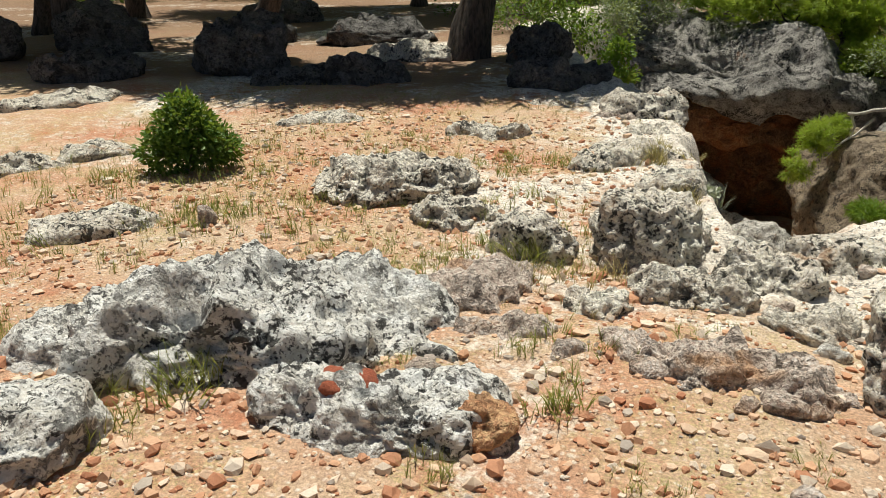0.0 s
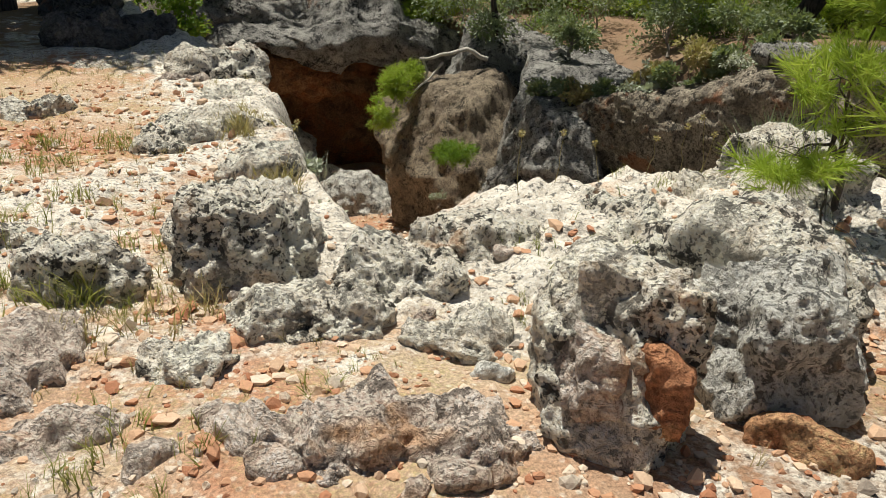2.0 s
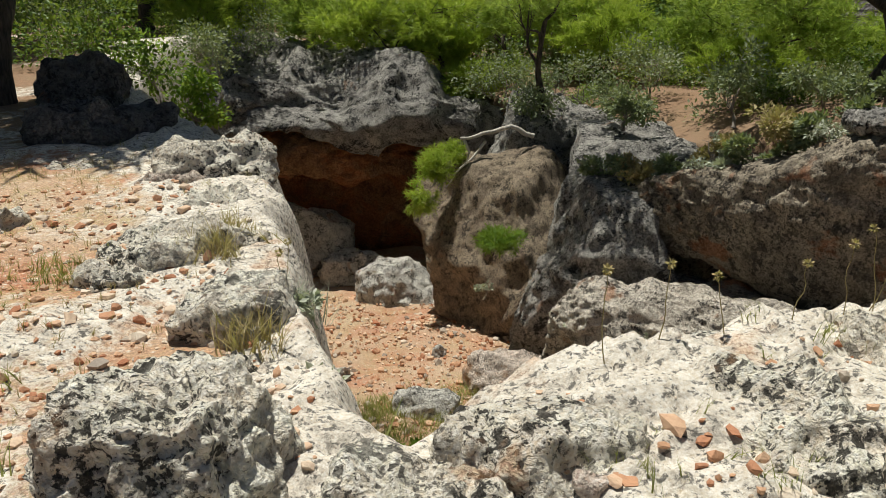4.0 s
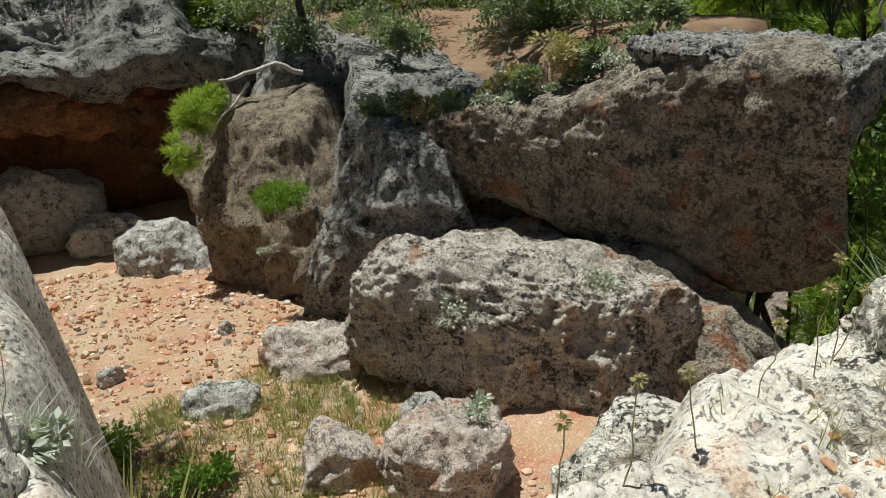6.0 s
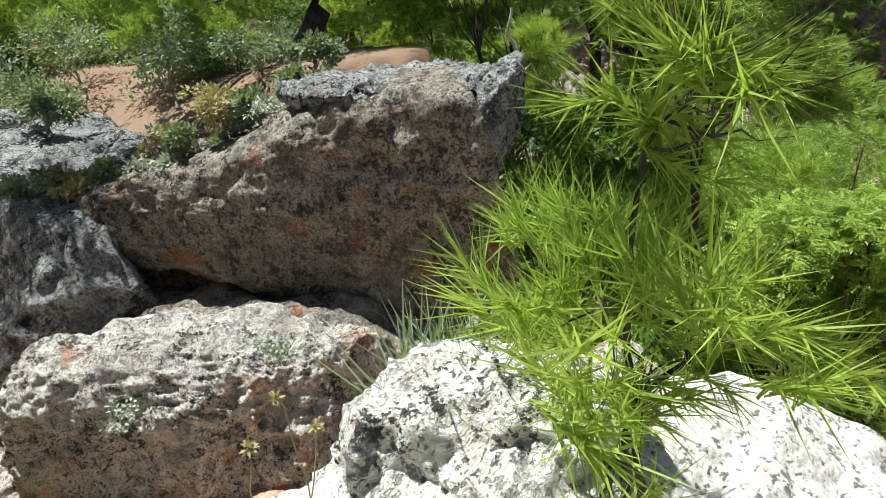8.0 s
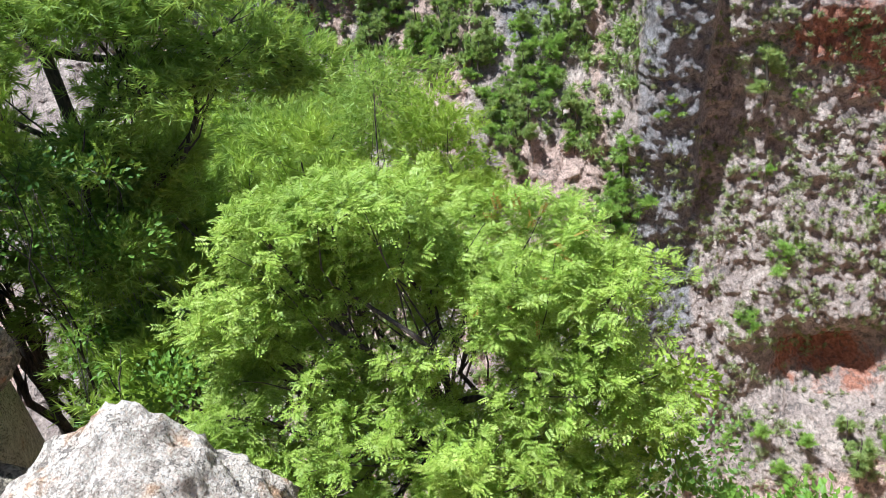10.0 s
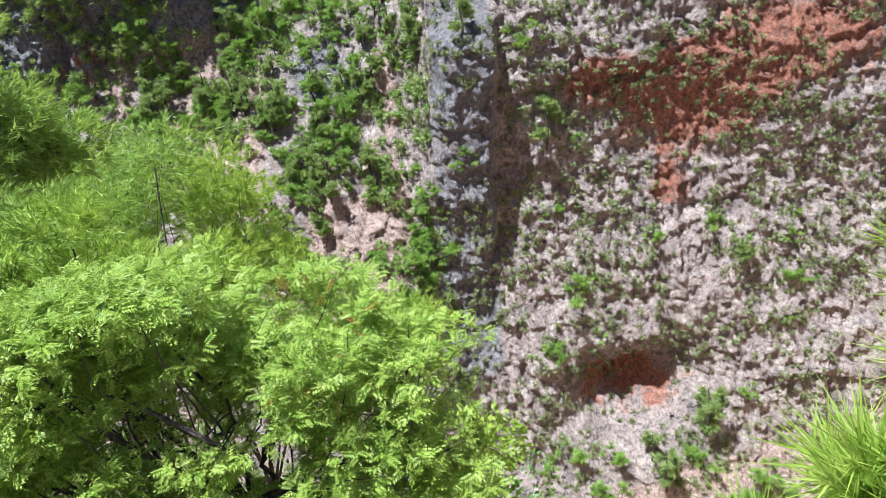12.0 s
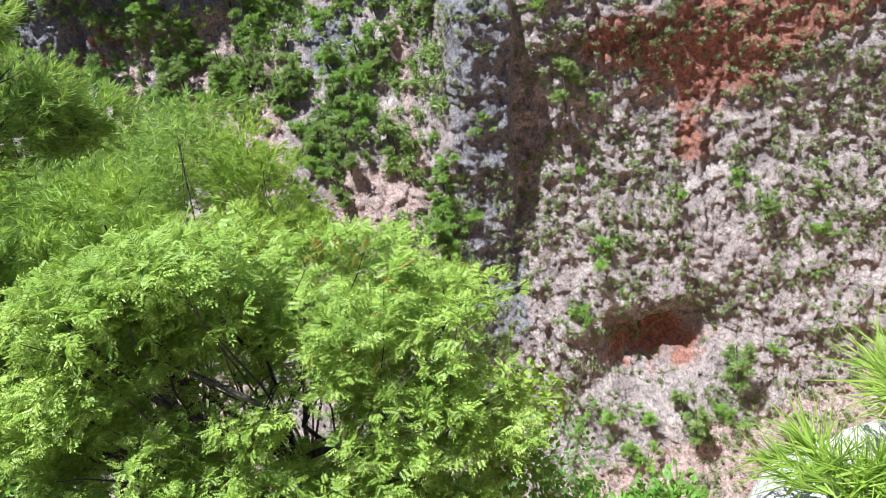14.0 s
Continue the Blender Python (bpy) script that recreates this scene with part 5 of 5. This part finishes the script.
while len(spots) < 390:
    y, z = q.uniform(0.5, 50), q.uniform(-38, -4)
    back = y > 18 and z > -8 - 6.5 * float(smooth(17, 27, y))
    if q.uniform() < (0.1 if back else 0.6 + 0.5 * float(vnoise(np.array([[y * 0.2, z * 0.2, 0.0]]), 3)[0])):
        spots.append((y, z, q.uniform(0.35, 0.65) if q.uniform() < 0.45 else q.uniform(0.6, 1.05), 3 if q.uniform() < 0.4 else 0))
spots += [(q.uniform(-48, 4), q.uniform(-61, -54), q.uniform(0.5, 1.0), 3 if k % 3 else 0) for k in range(30)]
used_far = set()
for y, z, s, kind_ in spots:
    x = float(cliff_full(np.array([float(y)]), np.array([float(z)]))[0])
    k = kind_ + q.randint(3 if kind_ == 0 else 2)
    ob = protos[k] if k not in used_far else copy_thing(protos[k], Matrix())
    used_far.add(k)
    ob.matrix_world = pose(x + 0.2, y, z, 0, 0, q.uniform(0, 360)) @ Matrix.Scale(s, 4)


def scrub(name, n, y0, y1, lo, hi, per, size, mat, label):
    """Clumps of scrub on the ledges between y0 and y1."""
    sy, sz = q.uniform(y0, y1, n * 2), q.uniform(-63, 0, n * 2)
    ok = fbm(np.stack([sy, sz, sz * 0], 1) * 0.22, 3, 51) > q.uniform(-0.35, 0.25, n * 2)
    sy, sz = sy[ok][:n], sz[ok][:n]
    sr = lo + (hi - lo) * q.uniform(size=len(sy)) ** 2.5
    cpos = np.repeat(np.stack([cliff_full(sy, sz) - 0.25, sy, sz], 1), per, 0)
    cdir = unit(q.normal(size=(len(cpos), 3)))
    cpos = cpos + cdir * np.repeat(sr, per)[:, None] * q.uniform(0.3, 1, (len(cpos), 1)) * (1, 1, 0.75)
    return tagged(leaves(name, *TUFT_COARSE, cpos, cdir, q.uniform(*size, len(cpos)), mat, roll=0.9), label, "scrub", kind="stuff")


scrub("slope_scrub", 2600, 0.5, 56, 0.35, 1.4, 22, (0.4, 0.7), M_FAR, "low green scrub over the wooded slope of the gorge")
scrub("ledge_scrub", 3200, -50, 2, 0.15, 0.7, 14, (0.22, 0.42), M_FAR_GREY, "grey-green tufts on the ledges of the gorge wall")

# ---- loose stones, grass, small things ----
pv, pf = ico(1)
n_st = 25000
u = q.uniform(size=n_st)
px_ = q.uniform(-3.2, 4.2, n_st)
py_ = 1.3 + 6.5 * q.uniform(size=n_st) ** 1.5
pz_, p_rock, _ = surface(px_, py_)
ok = (rim_distance(px_, py_) < -0.05) & (q.uniform(size=n_st) > p_rock * 0.75)
px_, py_, pz_ = px_[ok], py_[ok], pz_[ok]
ps = np.clip(0.006 + 0.008 * q.exponential(1, len(px_)), 0, 0.036)
sv = pv[None] * (1 + 0.25 * q.normal(size=(len(px_), len(pv), 1))) * q.uniform(0.6, 1.3, (len(px_), 1, 3)) * (1, 1, 0.7) * ps[:, None, None] + np.stack([px_, py_, pz_ + ps * 0.15], 1)[:, None]
tagged(new("loose_stones", mesh_from("loose_stones", sv.reshape(-1, 3), (pf[None] + (np.arange(len(px_)) * len(pv))[:, None, None]).reshape(-1, 3), M_PEBBLE, False)), "pinkish and pale loose stones strewn over red soil", "stones", kind="stuff")
n2 = 7000
ax_, ay_ = q.uniform(-0.3, 4.6, n2), q.uniform(7.2, 18, n2)
az_ = surface(ax_, ay_)[0]
ok = rim_distance(ax_, ay_) > 0.8
ax_, ay_, az_ = ax_[ok], ay_[ok], az_[ok]
ps = np.clip(0.01 + 0.013 * q.exponential(1, len(ax_)), 0, 0.07)
sv = pv[None] * (1 + 0.22 * q.normal(size=(len(ax_), len(pv), 1))) * q.uniform(0.6, 1.3, (len(ax_), 1, 3)) * ps[:, None, None] + np.stack([ax_, ay_, az_ + ps * 0.2], 1)[:, None]
tagged(new("pit_stones", mesh_from("pit_stones", sv.reshape(-1, 3), (pf[None] + (np.arange(len(ax_)) * len(pv))[:, None, None]).reshape(-1, 3), M_PEBBLE, False)), "loose stones scattered over the floor of the pit", "stones", kind="stuff")


def grass(name, spots_, mat, label, kind="stuff"):
    pos, siz = [], []
    for x, y, r, n, h in spots_:
        xs, ys = x + q.normal(0, r, n), y + q.normal(0, r, n)
        zs = surface(xs, ys)[0]
        pos.append(np.stack([xs, ys, zs - 0.01], 1))
        siz.append(q.uniform(0.6, 1.2, n) * h)
    pos, siz = np.concatenate(pos), np.concatenate(siz)
    d = np.stack([q.normal(0, 0.25, len(pos)), q.normal(0, 0.25, len(pos)), np.ones(len(pos))], 1)
    tagged(leaves(name, *BLADES[0], pos, d, siz, mat, roll=3.0), label, "grass", kind=kind)


TUFTS = [(0.25, 4.15, 0.05, 22, 0.17), (0.24, 2.25, 0.05, 12, 0.13), (0.6, 2.68, 0.05, 14, 0.16), (0.62, 2.95, 0.05, 10, 0.1), (-1.33, 4.28, 0.1, 22, 0.12), (-0.19, 3.72, 0.16, 30, 0.12), (0.76, 3.11, 0.05, 9, 0.09), (-0.66, 3.96, 0.2, 34, 0.11),
         (-1.99, 4.3, 0.2, 50, 0.14), (-3.3, 4.35, 0.5, 90, 0.13), (-2.21, 5.42, 0.2, 30, 0.13), (-2.0, 6.3, 0.5, 70, 0.1), (-0.05, 4.13, 0.12, 20, 0.12), (-0.84, 2.5, 0.08, 26, 0.2), (-1.03, 2.26, 0.1, 20, 0.12), (-1.89, 2.66, 0.08, 16, 0.1),
         (-0.3, 6.3, 0.08, 18, 0.12), (0.1, 6.2, 0.06, 14, 0.12), (0.55, 4.7, 0.15, 20, 0.12), (-2.6, 3.4, 0.3, 40, 0.1), (3.0, 4.6, 0.2, 20, 0.08), (2.3, 4.0, 0.2, 18, 0.08), (1.85, 3.75, 0.15, 14, 0.09)]
TUFTS += [(q.uniform(-4.2, 0.6), q.uniform(3.2, 6.8), 0.1, 16, q.uniform(0.07, 0.13)) for k in range(46)] + [(q.uniform(-1.2, 2.4), q.uniform(2.2, 4.4), 0.05, 7, q.uniform(0.05, 0.09)) for k in range(26)]
grass("green_grass", TUFTS, M_GRASS, "short green and yellowing grass tufts between the stones")
DRY = [(q.uniform(-4.5, 1.0), q.uniform(3.6, 9.0), 0.3, 22, 0.07) for k in range(110)] + [(0.82, 6.3, 0.07, 26, 0.17), (0.85, 6.75, 0.06, 18, 0.15), (1.0, 5.3, 0.05, 20, 0.18), (0.6, 4.1, 0.15, 20, 0.14), (0.3, 3.9, 0.12, 20, 0.12), (2.9, 2.4, 0.4, 60, 0.07)]
grass("dry_grass", DRY, M_STRAW, "dry straw-coloured grass on the plateau")
PITG = [(q.uniform(1.6, 4.0), q.uniform(8.0, 11.5), 0.25, 34, 0.17) for k in range(60)]
grass("pit_grass", PITG, M_GRASS, "yellow-green grass on the floor of the pit")
# tall dry clumps that stand alone
for x, y, z, h, mat_, lab in ((1.35, 7.5, -2.7, 0.95, M_GRASS, "tall rushy grass clump rising beside the bank"), (3.66, 4.76, 0.2, 0.34, M_OLIVE, "tall grey-green rush clump with pale seed heads"), (1.12, 5.75, -0.1, 0.2, M_SILVER, "pale flowering plant at the pit edge")):
    n = 60
    pos = np.array([x, y, z]) + q.normal(0, 0.07, (n, 3)) * (1, 1, 0.1)
    d = np.stack([q.normal(0, 0.3, n), q.normal(0, 0.3, n), np.ones(n)], 1)
    tagged(leaves("rush_clump", *BLADES[1], pos, d, q.uniform(0.6, 1.1, n) * h, mat_, roll=3.0), lab, "grass", kind="stuff")
for k in range(14):
    r = q.uniform(0.03, 0.07)
    x, y = q.uniform(-0.5, 2.3), q.uniform(2.3, 4.4)
    rock("stone", x, y, height(x, y), r * 2.4, r * 1.8, r, q.uniform(0, 180), M_ROCK_PINK, "loose pinkish stone on the red soil", 3, 2.8, 0.12, 0.2, 0.04, 5, r * 0.4, group="loose stones")
rock("stone", 0.58, 3.12, 0, 0.2, 0.16, 0.07, 6, M_ROCK_PINK, "pale rounded stone on the red soil", 4, 2.8, 0.1, 0.2, 0.05)
rock("stone", 1.66, 3.4, 0.01, 0.17, 0.1, 0.05, -17, M_ROCK_WHITE, "small white stone by the rocks", 4, 2.8, 0.1, 0.2, 0.05)
# dry stalks with round seed heads along the pit edge
def stalk(x, y, h, lean, seed):
    ob = tagged(new("dry_stalk"), "thin dry stalk with a pale round seed head", "plant", "dry stalks")
    z = height(x, y) - 0.01
    top = (x + lean[0], y + lean[1], z + h)
    part_mesh("stem", mesh_from("stem", *tube(bend((x, y, z), top, 8, 0, 0.06, seed), np.linspace(0.0022, 0.0013, 8), 5), M_STRAW), ob)
    d = unit(np.random.RandomState(seed).normal(size=(34, 3)))
    leaves("seed_head", *OVAL, np.array(top) + d * 0.006, d, np.full(34, 0.016), M_STRAW, ob, "tan bristly seed head")


for k, (x, y, h, lean) in enumerate([(3.02, 4.72, 0.3, (0.02, 0.03)), (3.16, 4.78, 0.24, (0.05, -0.02)), (3.2, 4.8, 0.33, (-0.04, 0.02)), (2.3, 4.62, 0.26, (0.03, 0.02)), (2.55, 4.66, 0.2, (-0.03, 0.03)), (2.85, 4.75, 0.22, (0.03, 0.0)), (2.1, 4.55, 0.3, (0.0, 0.03)), (1.08, 5.6, 0.24, (0.04, 0.0)), (1.12, 5.85, 0.2, (0.03, 0.04))]):
    stalk(x, y, h, lean, 400 + k)
# bottle cap
bm = bmesh.new()
bmesh.ops.create_cone(bm, cap_ends=True, segments=21, radius1=0.017, radius2=0.0145, depth=0.008)
bmesh.ops.bevel(bm, geom=[e for e in bm.edges if abs(e.verts[0].co.z - e.verts[1].co.z) < 1e-5 and e.verts[0].co.z > 0], offset=0.002, segments=2, affect="EDGES")
cap_me = bpy.data.meshes.new("bottle_cap")
bm.to_mesh(cap_me)
bm.free()
cap_me.materials.append(plain("blue_cap", (0.02, 0.05, 0.55), 0.35))
cap = tagged(new("bottle_cap", cap_me), "small blue crumpled bottle cap on the red soil", "bottle cap")
cap.matrix_world = pose(1.72, 2.47, height(1.72, 2.47) + 0.008, 12, 8, 0)
